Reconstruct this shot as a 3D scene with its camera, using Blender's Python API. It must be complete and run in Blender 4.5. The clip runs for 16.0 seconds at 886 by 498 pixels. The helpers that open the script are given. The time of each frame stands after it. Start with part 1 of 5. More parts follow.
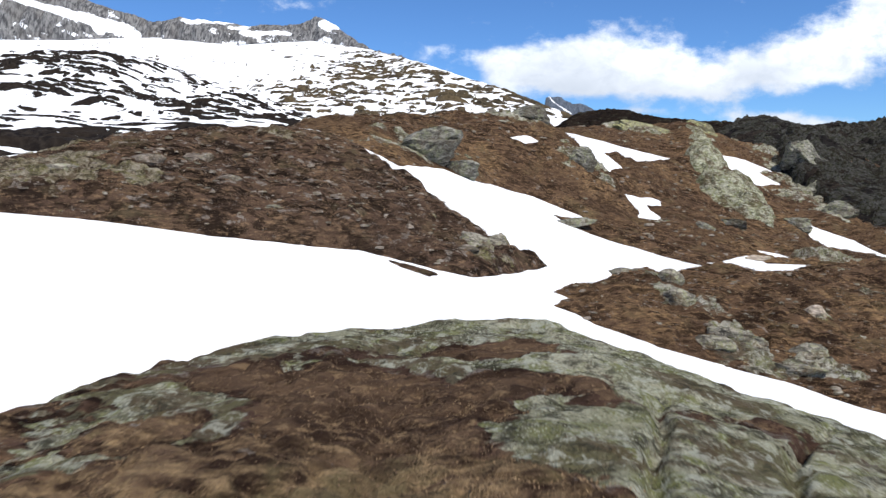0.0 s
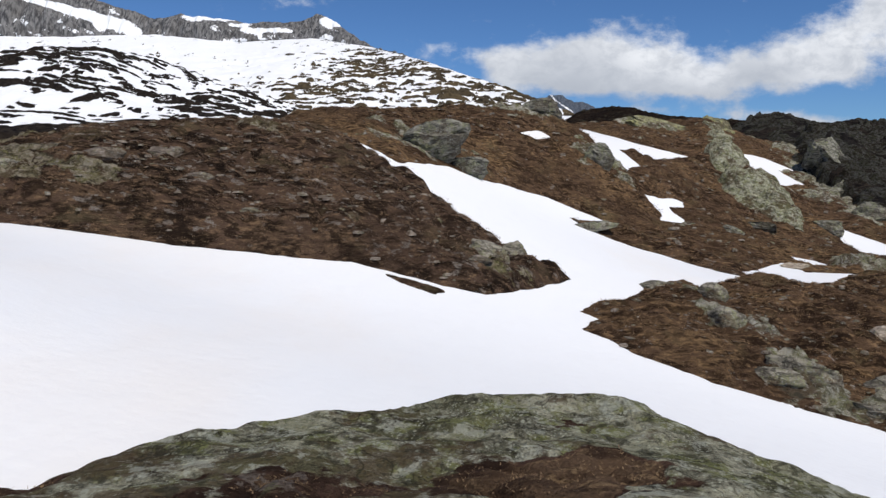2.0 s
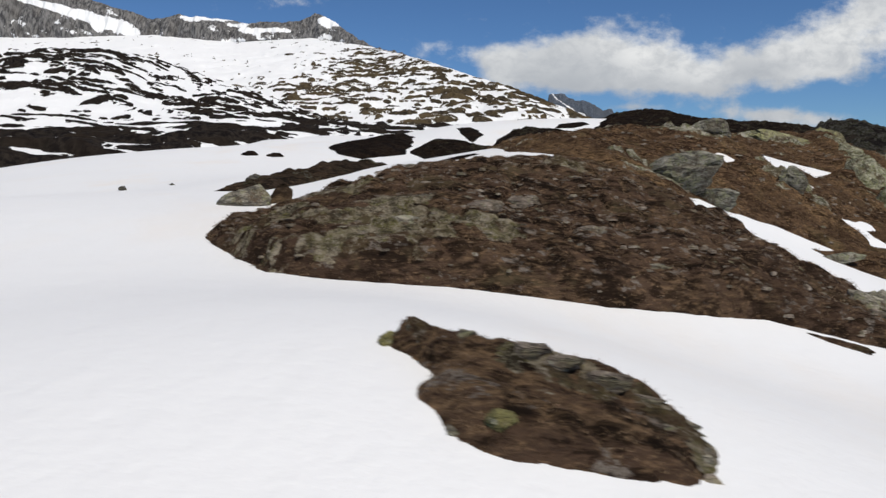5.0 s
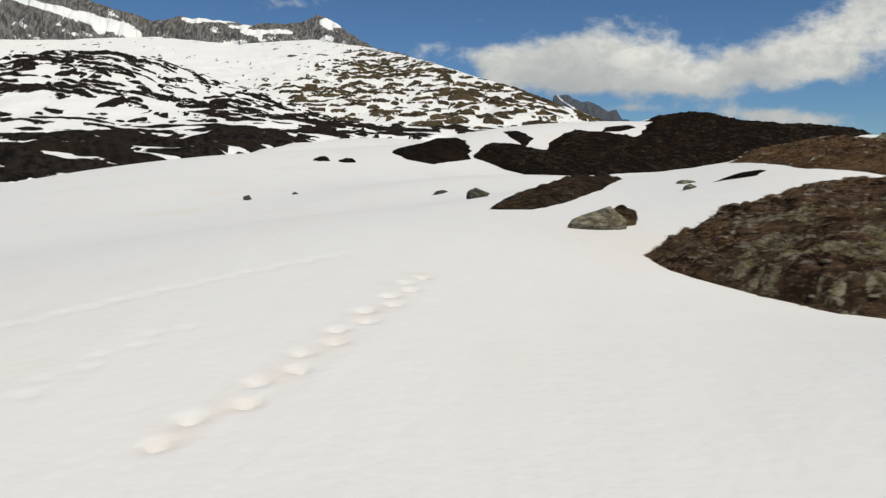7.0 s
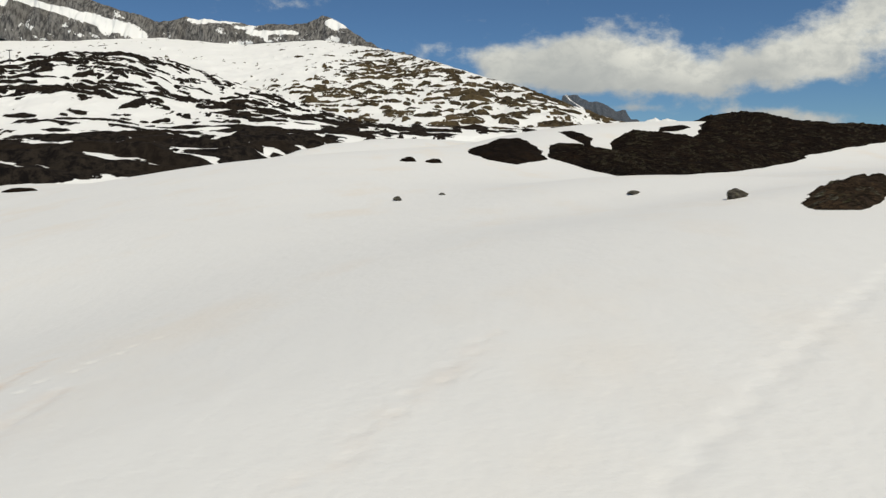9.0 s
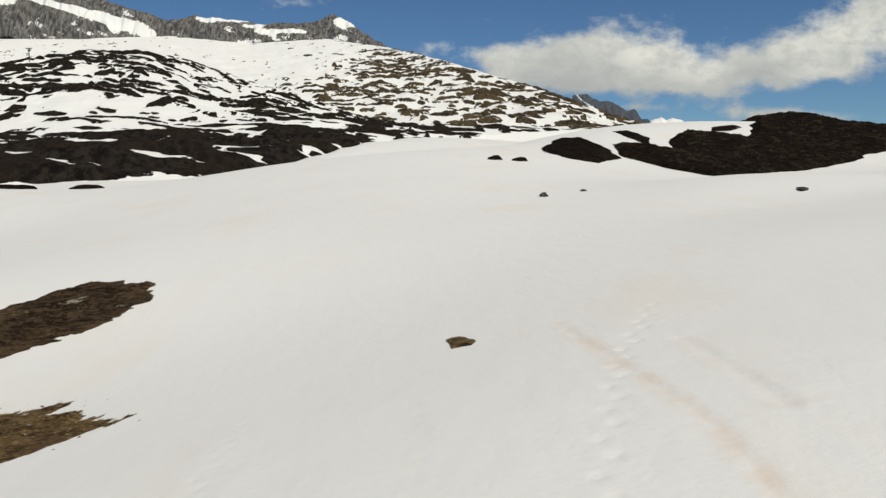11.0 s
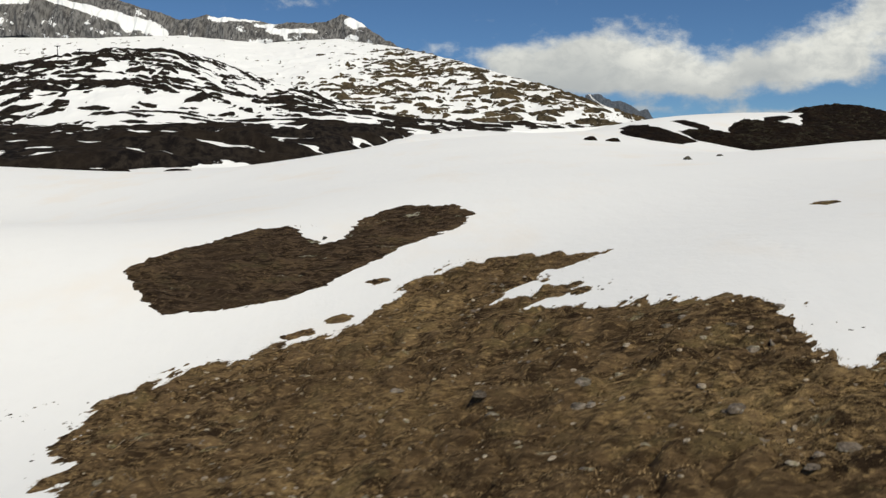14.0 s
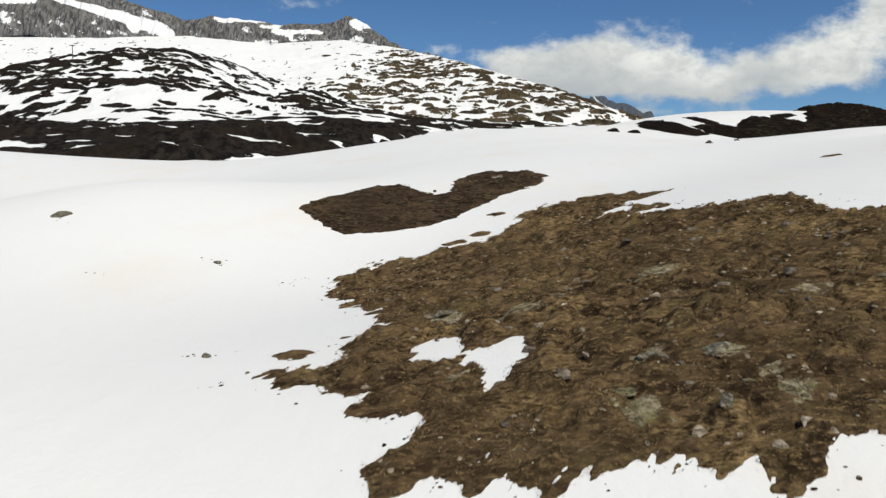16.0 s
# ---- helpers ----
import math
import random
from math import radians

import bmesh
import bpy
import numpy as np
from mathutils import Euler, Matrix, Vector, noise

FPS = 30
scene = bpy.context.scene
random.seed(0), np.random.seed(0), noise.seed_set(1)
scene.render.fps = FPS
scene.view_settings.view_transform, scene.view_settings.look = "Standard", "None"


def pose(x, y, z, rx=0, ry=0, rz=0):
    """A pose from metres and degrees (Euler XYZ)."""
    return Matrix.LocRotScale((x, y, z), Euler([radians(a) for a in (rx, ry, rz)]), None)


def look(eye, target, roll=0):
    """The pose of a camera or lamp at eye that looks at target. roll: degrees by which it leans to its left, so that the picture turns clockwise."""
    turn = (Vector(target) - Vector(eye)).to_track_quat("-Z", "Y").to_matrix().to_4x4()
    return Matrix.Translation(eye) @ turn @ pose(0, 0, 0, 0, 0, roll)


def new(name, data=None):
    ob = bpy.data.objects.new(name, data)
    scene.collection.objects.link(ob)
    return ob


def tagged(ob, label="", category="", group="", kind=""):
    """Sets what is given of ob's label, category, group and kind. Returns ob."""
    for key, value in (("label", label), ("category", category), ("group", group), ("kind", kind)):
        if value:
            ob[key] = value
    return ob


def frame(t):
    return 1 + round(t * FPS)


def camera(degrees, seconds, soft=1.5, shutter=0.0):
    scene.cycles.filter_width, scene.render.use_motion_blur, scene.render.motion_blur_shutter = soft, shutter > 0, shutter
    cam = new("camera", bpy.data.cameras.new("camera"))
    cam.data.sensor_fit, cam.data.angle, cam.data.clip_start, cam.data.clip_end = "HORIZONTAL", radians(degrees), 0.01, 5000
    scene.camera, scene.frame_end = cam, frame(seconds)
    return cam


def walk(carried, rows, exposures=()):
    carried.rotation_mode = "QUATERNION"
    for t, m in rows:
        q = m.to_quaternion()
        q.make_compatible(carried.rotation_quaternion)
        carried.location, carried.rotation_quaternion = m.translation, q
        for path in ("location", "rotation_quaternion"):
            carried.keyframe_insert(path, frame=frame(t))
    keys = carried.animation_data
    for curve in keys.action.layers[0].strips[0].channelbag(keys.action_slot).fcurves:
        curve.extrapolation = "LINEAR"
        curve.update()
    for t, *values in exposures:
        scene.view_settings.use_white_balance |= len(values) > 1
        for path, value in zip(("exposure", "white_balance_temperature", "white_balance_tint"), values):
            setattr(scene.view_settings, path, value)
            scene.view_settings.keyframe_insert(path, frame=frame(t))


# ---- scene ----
cam = camera(60.0, 16.0, soft=1.4, shutter=0.25)

# seconds, eye x y z, yaw to the left, pitch up, roll
PATH = [
    (0, 0.07, -3.59, -0.03, -0.04, -5.36, 0.05),
    (0.5, 0.14, -1.43, 0.04, -0.04, -5.39, 0.09),
    (1, 0.08, -0.31, 0.02, -0.03, -5.43, 0.15),
    (1.5, 0.00, 0.00, 0.00, -0.00, -5.47, 0.21),
    (2, -0.10, -0.01, -0.02, 0.01, -5.50, 0.24),
    (2.5, -0.63, -0.03, -0.06, -0.05, -5.50, 0.22),
    (3, -1.74, 0.01, -0.11, -0.13, -5.52, 0.15),
    (3.5, -3.36, 0.11, -0.10, -0.18, -5.54, 0.07),
    (4, -5.40, 0.25, 0.39, -0.20, -5.57, -0.01),
    (4.5, -7.76, 0.41, 0.69, -0.22, -5.60, -0.07),
    (5, -10.42, 0.71, 1.37, -0.23, -5.60, -0.10),
    (5.2, -11.51, 0.86, 1.47, -0.23, -5.60, -0.11),
    (7.3, -24.74, 2.26, 2.30, -0.35, -5.52, -0.24),
    (7.5, -26.09, 2.38, 2.40, -0.34, -5.52, -0.26),
    (8, -29.57, 2.52, 2.37, -0.32, -5.51, -0.32),
    (8.5, -33.03, 2.49, 2.27, -0.27, -5.51, -0.35),
    (9, -36.62, 2.35, 2.19, -0.23, -5.50, -0.34),
    (9.2, -38.07, 2.22, 2.15, -0.21, -5.50, -0.33),
    (11.3, -52.45, -2.47, 2.03, 0.01, -5.60, -0.15),
    (11.5, -53.72, -3.09, 1.83, 0.03, -5.61, -0.14),
    (12, -56.87, -4.96, 1.15, 0.08, -5.61, -0.11),
    (12.5, -59.90, -6.89, 0.35, 0.13, -5.58, -0.09),
    (13, -62.94, -9.18, -0.41, 0.16, -5.56, -0.07),
    (13.5, -65.77, -11.73, -1.15, 0.20, -5.55, -0.01),
    (14, -68.16, -14.53, -1.92, 0.25, -5.52, 0.08),
    (14.5, -70.22, -17.60, -2.64, 0.29, -5.49, 0.17),
    (15, -72.07, -20.93, -3.34, 0.31, -5.45, 0.26),
    (15.5, -73.68, -24.34, -4.05, 0.33, -5.42, 0.33),
    (16, -74.86, -27.96, -4.75, 0.33, -5.39, 0.40),
]


def aim(x, y, z, yaw, pitch, roll):
    a, b = radians(yaw), radians(pitch)
    return look((x, y, z), (x - math.sin(a) * math.cos(b), y + math.cos(a) * math.cos(b), z + math.sin(b)), roll)


EXPOSURES = [(0.0, 0.88, 6200, 9), (0.6, 0.60, 6100, 9), (1.5, 0.31, 6250, 10), (3.0, 0.24, 6450, 10), (5.0, 0.14, 6650, 8), (7.3, 0.04, 7150, 4),
             (9.0, 0.02, 7300, 3), (11.5, 0.03, 7300, 3), (12.5, 0.05, 7300, 3), (14.5, 0.20, 7050, 4), (16.0, 0.24, 6900, 4)]
walk(cam, [(t, aim(*p)) for t, *p in PATH], EXPOSURES)

# ---- world, sun ----
SUN_FROM = Vector((0.34, -0.55, 0.88)).normalized()
world = bpy.data.worlds.new("world")
scene.world = world
world.use_nodes = True


class Net:
    """Short hand for node trees."""

    def __init__(self, tree):
        self.t = tree
        tree.nodes.clear()

    def node(self, kind):
        return self.t.nodes.new(kind)

    def wire(self, value, socket):
        if isinstance(value, bpy.types.NodeSocket):
            self.t.links.new(value, socket)
        elif value is not None:
            socket.default_value = value

    def m(self, op, a, b=None, c=None, clamp=False):
        n = self.node("ShaderNodeMath")
        n.operation, n.use_clamp = op, clamp
        for v, s in zip((a, b, c), n.inputs):
            self.wire(v, s)
        return n.outputs[0]

    def step(self, x, lo, hi, a=0.0, b=1.0):
        n = self.node("ShaderNodeMapRange")
        n.interpolation_type = "SMOOTHSTEP"
        for v, s in zip((x, lo, hi, a, b), n.inputs):
            self.wire(v, s)
        return n.outputs[0]

    def mix(self, f, a, b, blend="MIX"):
        n = self.node("ShaderNodeMix")
        n.data_type, n.blend_type = "RGBA", blend
        self.wire(f, n.inputs[0])
        for v, s in ((a, n.inputs[6]), (b, n.inputs[7])):
            self.wire((*v, 1.0) if isinstance(v, tuple) and len(v) == 3 else v, s)
        return n.outputs[2]

    def noise(self, vec, scale, detail=5.0, rough=0.55, distort=0.0, kind="FBM"):
        n = self.node("ShaderNodeTexNoise")
        n.noise_type = kind
        self.wire(vec, n.inputs["Vector"])
        n.inputs["Scale"].default_value, n.inputs["Detail"].default_value = scale, detail
        n.inputs["Roughness"].default_value, n.inputs["Distortion"].default_value = rough, distort
        return n.outputs["Fac"]

    def voronoi(self, vec, scale, feature="F1", out="Distance"):
        n = self.node("ShaderNodeTexVoronoi")
        n.feature = feature
        self.wire(vec, n.inputs["Vector"])
        n.inputs["Scale"].default_value = scale
        return n.outputs[out]

    def place(self, scale=(1, 1, 1), turn=(0, 0, 0), where="Object"):
        n, c = self.node("ShaderNodeMapping"), self.node("ShaderNodeTexCoord")
        self.wire(c.outputs[where], n.inputs[0])
        n.inputs["Scale"].default_value, n.inputs["Rotation"].default_value = scale, turn
        return n.outputs[0]


net = Net(world.node_tree)
sky = net.node("ShaderNodeTexSky")
sky.sky_type, sky.sun_disc, sky.altitude = "NISHITA", False, 2200
sky.air_density, sky.dust_density, sky.ozone_density = 1.0, 0.4, 3.0
sky.sun_elevation = math.asin(SUN_FROM.z)
sky.sun_rotation = math.atan2(SUN_FROM.x, SUN_FROM.y)
split = net.node("ShaderNodeSeparateXYZ")
net.wire(net.node("ShaderNodeTexCoord").outputs["Generated"], split.inputs[0])
ahead = net.m("MAXIMUM", split.outputs[1], 0.05)
az, el = net.m("DIVIDE", split.outputs[0], ahead), net.m("DIVIDE", split.outputs[2], ahead)
flat = net.node("ShaderNodeCombineXYZ")
net.wire(az, flat.inputs[0])
net.wire(net.m("MULTIPLY", el, 1.5), flat.inputs[1])
# cumulus banks: tangent of bearing and height, half width, half height, weight
CLOUDS = [
    (0.205, 0.156, 0.060, 0.032, 1.1), (0.130, 0.138, 0.062, 0.028, 1.0), (0.275, 0.142, 0.048, 0.030, 1.0), (0.075, 0.142, 0.035, 0.026, 0.7),
    (0.190, 0.118, 0.105, 0.018, 0.9), (0.470, 0.158, 0.066, 0.030, 1.0), (0.385, 0.132, 0.066, 0.030, 1.0), (0.560, 0.200, 0.062, 0.046, 1.2),
    (0.500, 0.140, 0.062, 0.022, 0.9), (0.420, 0.074, 0.060, 0.013, 1.0), (0.490, 0.068, 0.050, 0.011, 0.7), (-0.020, 0.155, 0.075, 0.016, 0.5),
    (0.240, 0.084, 0.045, 0.006, 0.7), (0.325, 0.116, 0.060, 0.020, 0.9), (-0.200, 0.215, 0.060, 0.012, 0.40),
]
lump = net.noise(flat.outputs[0], 19.0, 9.0, 0.62)
billow = net.noise(flat.outputs[0], 7.0, 3.0, 0.5)
mass = None
for u, v, a, b, w in CLOUDS:
    e = net.m("ADD", net.m("POWER", net.m("ABSOLUTE", net.m("DIVIDE", net.m("SUBTRACT", az, u), a)), 2.0),
              net.m("POWER", net.m("ABSOLUTE", net.m("DIVIDE", net.m("SUBTRACT", el, v), b)), 2.0))
    g = net.m("MULTIPLY", net.m("EXPONENT", net.m("MULTIPLY", e, -1.0)), w)
    mass = g if mass is None else net.m("ADD", mass, g)
mass = net.m("ADD", mass, net.m("MULTIPLY", net.m("SUBTRACT", lump, 0.5), 2.1))
cover = net.step(mass, 0.24, 1.10)
thick = net.step(mass, 0.5, 1.7)
tone = net.m("ADD", net.m("MULTIPLY", net.step(net.m("ADD", el, net.m("MULTIPLY", billow, 0.06)), 0.12, 0.20), 0.6),
             net.m("MULTIPLY", net.step(billow, 0.35, 0.65), 0.4))
curl = net.noise(flat.outputs[0], 30.0, 8.0, 0.66, 0.3)
tone = net.m("MULTIPLY", tone, net.step(curl, 0.30, 0.62, 0.45, 1.0))
white = net.mix(tone, (6.8, 7.3, 8.2), (13.2, 13.4, 13.8))
front = net.step(split.outputs[1], 0.1, 0.3)
# a thin high haze of broken cloud goes on behind and overhead
veil = net.m("MULTIPLY", net.step(net.noise(net.place((1, 1, 2.2), where="Generated"), 2.6, 6.0), 0.5, 0.75), 0.5)
veil = net.m("MULTIPLY", veil, net.m("SUBTRACT", 1.0, front))
deep = net.mix(1.0, sky.outputs[0], (0.70, 0.98, 1.30), "MULTIPLY")
both = net.mix(net.m("ADD", net.m("MULTIPLY", cover, front), veil, clamp=True), deep, white)
back = net.node("ShaderNodeBackground")
net.wire(both, back.inputs[0])
back.inputs[1].default_value = 0.055
net.wire(back.outputs[0], net.node("ShaderNodeOutputWorld").inputs[0])

sun = bpy.data.lights.new("sun", "SUN")
sun.energy, sun.angle, sun.color = 3.28, radians(0.8), (1.0, 0.935, 0.84)
new("sun", sun).matrix_world = look(SUN_FROM * 50, (0, 0, 0))


# ---- materials ----
def material(name):
    mat = bpy.data.materials.new(name)
    mat.use_nodes = True
    n = Net(mat.node_tree)
    out, bsdf = n.node("ShaderNodeOutputMaterial"), n.node("ShaderNodeBsdfPrincipled")
    n.wire(bsdf.outputs[0], out.inputs[0])
    return mat, n, bsdf


def bump(n, bsdf, height, strength, distance):
    b = n.node("ShaderNodeBump")
    b.inputs["Strength"].default_value, b.inputs["Distance"].default_value = strength, distance
    n.wire(height, b.inputs["Height"])
    n.wire(b.outputs[0], bsdf.inputs["Normal"])


def snow_material():
    mat, n, p = material("old_snow")
    c = n.place()
    wide, fine = n.noise(c, 0.06, 4.0), n.noise(c, 1.4, 6.0, 0.6)
    dust = n.step(n.noise(n.place((1, 0.55, 1), (0, 0, 0.6)), 0.11, 5.0, 0.6), 0.5, 0.72)
    col = n.mix(wide, (0.74, 0.75, 0.765), (0.80, 0.802, 0.805))
    col = n.mix(n.m("MULTIPLY", dust, 0.5), col, (0.77, 0.715, 0.655))
    col = n.mix(n.m("MULTIPLY", n.step(fine, 0.5, 0.75), 0.12), col, (0.68, 0.68, 0.68))
    stain = n.node("ShaderNodeAttribute")
    stain.attribute_name = "dust"
    col = n.mix(n.m("MULTIPLY", stain.outputs["Fac"], n.step(fine, 0.3, 0.7)), col, (0.72, 0.60, 0.51))
    n.wire(col, p.inputs["Base Color"])
    p.inputs["Roughness"].default_value = 0.75
    p.inputs["Specular IOR Level"].default_value = 0.2
    cups = n.m("ADD", n.m("MULTIPLY", n.noise(n.place((1, 0.5, 1), (0, 0, 0.35)), 0.9, 4.0, 0.5), 1.0), n.m("MULTIPLY", n.noise(c, 5.0, 4.0), 0.25))
    bump(n, p, cups, 0.35, 0.16)
    return mat


def heath_material(name, dark, brown, ochre, olive, stony=0.575, rock_tint=(1.15, 1.12, 1.04), gloom=0.75, depth=0.2):
    """Low dead shrubs, sedge and moss over thin soil, with stones and bedrock showing through."""
    mat, n, p = material(name)
    # darks deepened to include the shade of crevices
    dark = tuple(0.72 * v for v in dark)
    c = n.place()
    flat = n.place((0.55, 1.25, 1.6), (0, 0, 0.12))
    big, mid, small = n.noise(c, 0.22, 5.0, 0.6), n.noise(flat, 1.5, 6.0, 0.68, 0.3), n.noise(flat, 6.0, 6.0, 0.72)
    fine = n.noise(c, 32.0, 4.0, 0.7)
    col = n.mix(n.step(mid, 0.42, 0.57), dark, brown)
    col = n.mix(n.m("MULTIPLY", n.step(big, 0.46, 0.62), n.step(small, 0.4, 0.58)), col, ochre)
    col = n.mix(n.m("MULTIPLY", n.step(n.noise(c, 0.5, 5.0, 0.65, 0.4), 0.54, 0.66), 0.75), col, olive)
    col = n.mix(n.m("MULTIPLY", n.step(small, 0.53, 0.64), 0.7), col, tuple(1.5 * v for v in ochre))
    # random near-black blotches: dark clumps plus painted shade of gaps between shrubs
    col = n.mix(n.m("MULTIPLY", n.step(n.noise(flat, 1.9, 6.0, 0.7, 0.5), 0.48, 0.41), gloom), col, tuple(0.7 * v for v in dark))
    chips = n.m("MULTIPLY", n.step(n.noise(n.place((0.8, 1.1, 1.3), (0, 0, 0.3)), 2.1, 6.0, 0.70), stony + 0.02, stony + 0.06), n.step(mid, 0.40, 0.52))
    stone = n.mix(n.step(fine, 0.35, 0.65), (0.15, 0.122, 0.100), (0.34, 0.295, 0.25))
    col = n.mix(chips, col, stone)
    col = n.mix(n.m("MULTIPLY", n.step(fine, 0.5, 0.7), 0.3), col, dark)
    damp = n.step(n.noise(c, 0.13, 4.0, 0.55, 0.4), 0.54, 0.40)
    col = n.mix(n.m("MULTIPLY", damp, 0.45), col, n.mix(small, dark, brown))
    rocky = n.node("ShaderNodeAttribute")
    rocky.attribute_name = "rocky"
    lay = n.noise(n.place((0.9, 1.0, 1.3), (0.2, 0.15, 0.5)), 1.9, 10.0, 0.76, 0.3)
    crust = n.m("MULTIPLY", n.step(n.voronoi(c, 15.0), 0.34, 0.18), n.step(n.noise(c, 1.7, 4.0, 0.6), 0.38, 0.52))
    rock = n.mix(n.step(lay, 0.38, 0.60), (0.034, 0.030, 0.024), (0.40, 0.38, 0.325))
    rock = n.mix(n.m("MULTIPLY", n.step(n.noise(c, 2.9, 6.0, 0.72), 0.48, 0.58), n.step(small, 0.36, 0.55)), rock, (0.190, 0.195, 0.095))
    rock = n.mix(n.m("MULTIPLY", n.step(n.noise(c, 8.0, 5.0, 0.7), 0.58, 0.66), 0.8), rock, (0.33, 0.33, 0.30))
    rock = n.mix(n.m("MULTIPLY", crust, 0.8), rock, (0.45, 0.45, 0.40))
    pale = n.m("MULTIPLY", n.step(n.voronoi(c, 34.0), 0.36, 0.2), n.step(n.noise(c, 3.1, 5.0, 0.65), 0.42, 0.53))
    rock = n.mix(n.m("MULTIPLY", pale, 0.7), rock, (0.50, 0.50, 0.45))
    rock = n.mix(n.m("MULTIPLY", n.step(fine, 0.52, 0.66), 0.6), rock, (0.03, 0.028, 0.025))
    rock = n.mix(n.m("MULTIPLY", n.step(n.noise(c, 0.8, 6.0, 0.72), 0.50, 0.56), 0.85), rock, (0.085, 0.060, 0.042))
    rock = n.mix(n.m("MULTIPLY", n.step(n.noise(c, 1.3, 6.0, 0.7, 0.3), 0.45, 0.60), 0.42), rock, n.mix(fine, (0.060, 0.058, 0.040), (0.21, 0.215, 0.115)))
    split = n.step(n.m("ABSOLUTE", n.m("SUBTRACT", n.noise(n.place((0.8, 1.0, 1.2), (0.1, 0.2, 0.9)), 0.85, 5.0, 0.6, 0.5), 0.5)), 0.008, 0.002)
    rock = n.mix(n.m("MULTIPLY", split, 0.6), rock, (0.018, 0.015, 0.012))
    blotch = n.noise(n.place((0.8, 1.0, 1.2), (0.3, 0.1, 0.4)), 4.5, 9.0, 0.76, 0.3)
    rock = n.mix(n.m("MULTIPLY", n.step(blotch, 0.53, 0.60), 0.65), rock, (0.43, 0.43, 0.41))
    rock = n.mix(n.m("MULTIPLY", n.step(blotch, 0.47, 0.40), 0.75), rock, (0.042, 0.040, 0.032))
    rock = n.mix(1.0, rock, rock_tint, "MULTIPLY")
    col = n.mix(n.step(n.m("ADD", rocky.outputs["Fac"], n.m("MULTIPLY", n.m("SUBTRACT", small, 0.5), 0.9)), 0.45, 0.55), col, rock)
    n.wire(col, p.inputs["Base Color"])
    p.inputs["Roughness"].default_value = 1.0
    p.inputs["Specular IOR Level"].default_value = 0.03
    bump(n, p, n.m("ADD", n.m("ADD", small, n.m("MULTIPLY", lay, 0.6)), n.m("MULTIPLY", fine, 0.5)), 0.9, depth)
    return mat


def rock_material(name, dark, pale, lichen, moss, grime=1.0):
    """Weathered gneiss: layered grain, grey and green lichen, brown moss in the hollows."""
    mat, n, p = material(name)
    c = n.place()
    layered = n.place((0.7, 0.7, 2.2), (0.25, 0.15, 0.5))
    big, mid, small = n.noise(c, 0.8, 6.0, 0.66), n.noise(layered, 2.6, 8.0, 0.72, 0.4), n.noise(c, 12.0, 6.0, 0.74)
    fine = n.noise(c, 34.0, 4.0, 0.7)
    col = n.mix(n.step(mid, 0.38, 0.62), dark, pale)
    col = n.mix(n.m("MULTIPLY", n.step(n.noise(c, 2.4, 7.0, 0.74), 0.48, 0.57), n.step(small, 0.38, 0.56)), col, lichen)
    spots = n.m("MULTIPLY", n.step(n.voronoi(c, 11.0), 0.34, 0.18), n.step(n.noise(c, 1.6, 4.0, 0.6), 0.44, 0.58))
    col = n.mix(n.m("MULTIPLY", spots, 0.75), col, (0.33, 0.33, 0.28))
    col = n.mix(n.m("MULTIPLY", n.step(big, 0.52, 0.60), n.step(small, 0.35, 0.6)), col, moss)
    cracks = n.step(n.m("ABSOLUTE", n.m("SUBTRACT", n.noise(layered, 1.1, 4.0, 0.6, 0.8), 0.5)), 0.0, 0.022)
    col = n.mix(n.m("MULTIPLY", n.m("SUBTRACT", 1.0, cracks), 0.75 * grime), col, (0.02, 0.018, 0.016))
    col = n.mix(n.m("MULTIPLY", n.step(fine, 0.5, 0.68), 0.6 * grime), col, (0.035, 0.032, 0.027))
    n.wire(col, p.inputs["Base Color"])
    p.inputs["Roughness"].default_value = 0.9
    p.inputs["Specular IOR Level"].default_value = 0.2
    h = n.m("ADD", n.m("ADD", mid, n.m("MULTIPLY", small, 0.4)), n.m("MULTIPLY", cracks, 0.35))
    bump(n, p, h, 0.9, 0.10)
    return mat


def alpine_material(name, rock_a, rock_b, turf, size, turfy=0.5, streak=(1, 1, 0.4), ragged=0.16):
    """Rock and turf that show where the snow has gone."""
    mat, n, p = material(name)
    c = n.place()
    bare = n.node("ShaderNodeAttribute")
    bare.attribute_name = "bare"
    fine = n.noise(n.place(streak), 4.0 / size, 6.0, 0.68)
    wide = n.noise(c, 0.4 / size, 4.0, 0.5)
    gone = n.step(n.m("ADD", bare.outputs["Fac"], n.m("MULTIPLY", n.m("SUBTRACT", fine, 0.5), ragged)), -0.004, 0.012)
    rock = n.mix(n.step(fine, 0.38, 0.62), rock_a, rock_b)
    rock = n.mix(n.m("MULTIPLY", n.step(wide, 0.5 - 0.1 * turfy, 0.62), turfy), rock, turf)
    snow = n.mix(n.noise(c, 1.0 / size, 3.0), (0.76, 0.77, 0.785), (0.82, 0.825, 0.83))
    n.wire(n.mix(gone, snow, rock), p.inputs["Base Color"])
    p.inputs["Roughness"].default_value = 0.95
    p.inputs["Specular IOR Level"].default_value = 0.04
    bump(n, p, n.m("MULTIPLY", fine, gone), 0.8, size * 0.10)
    return mat


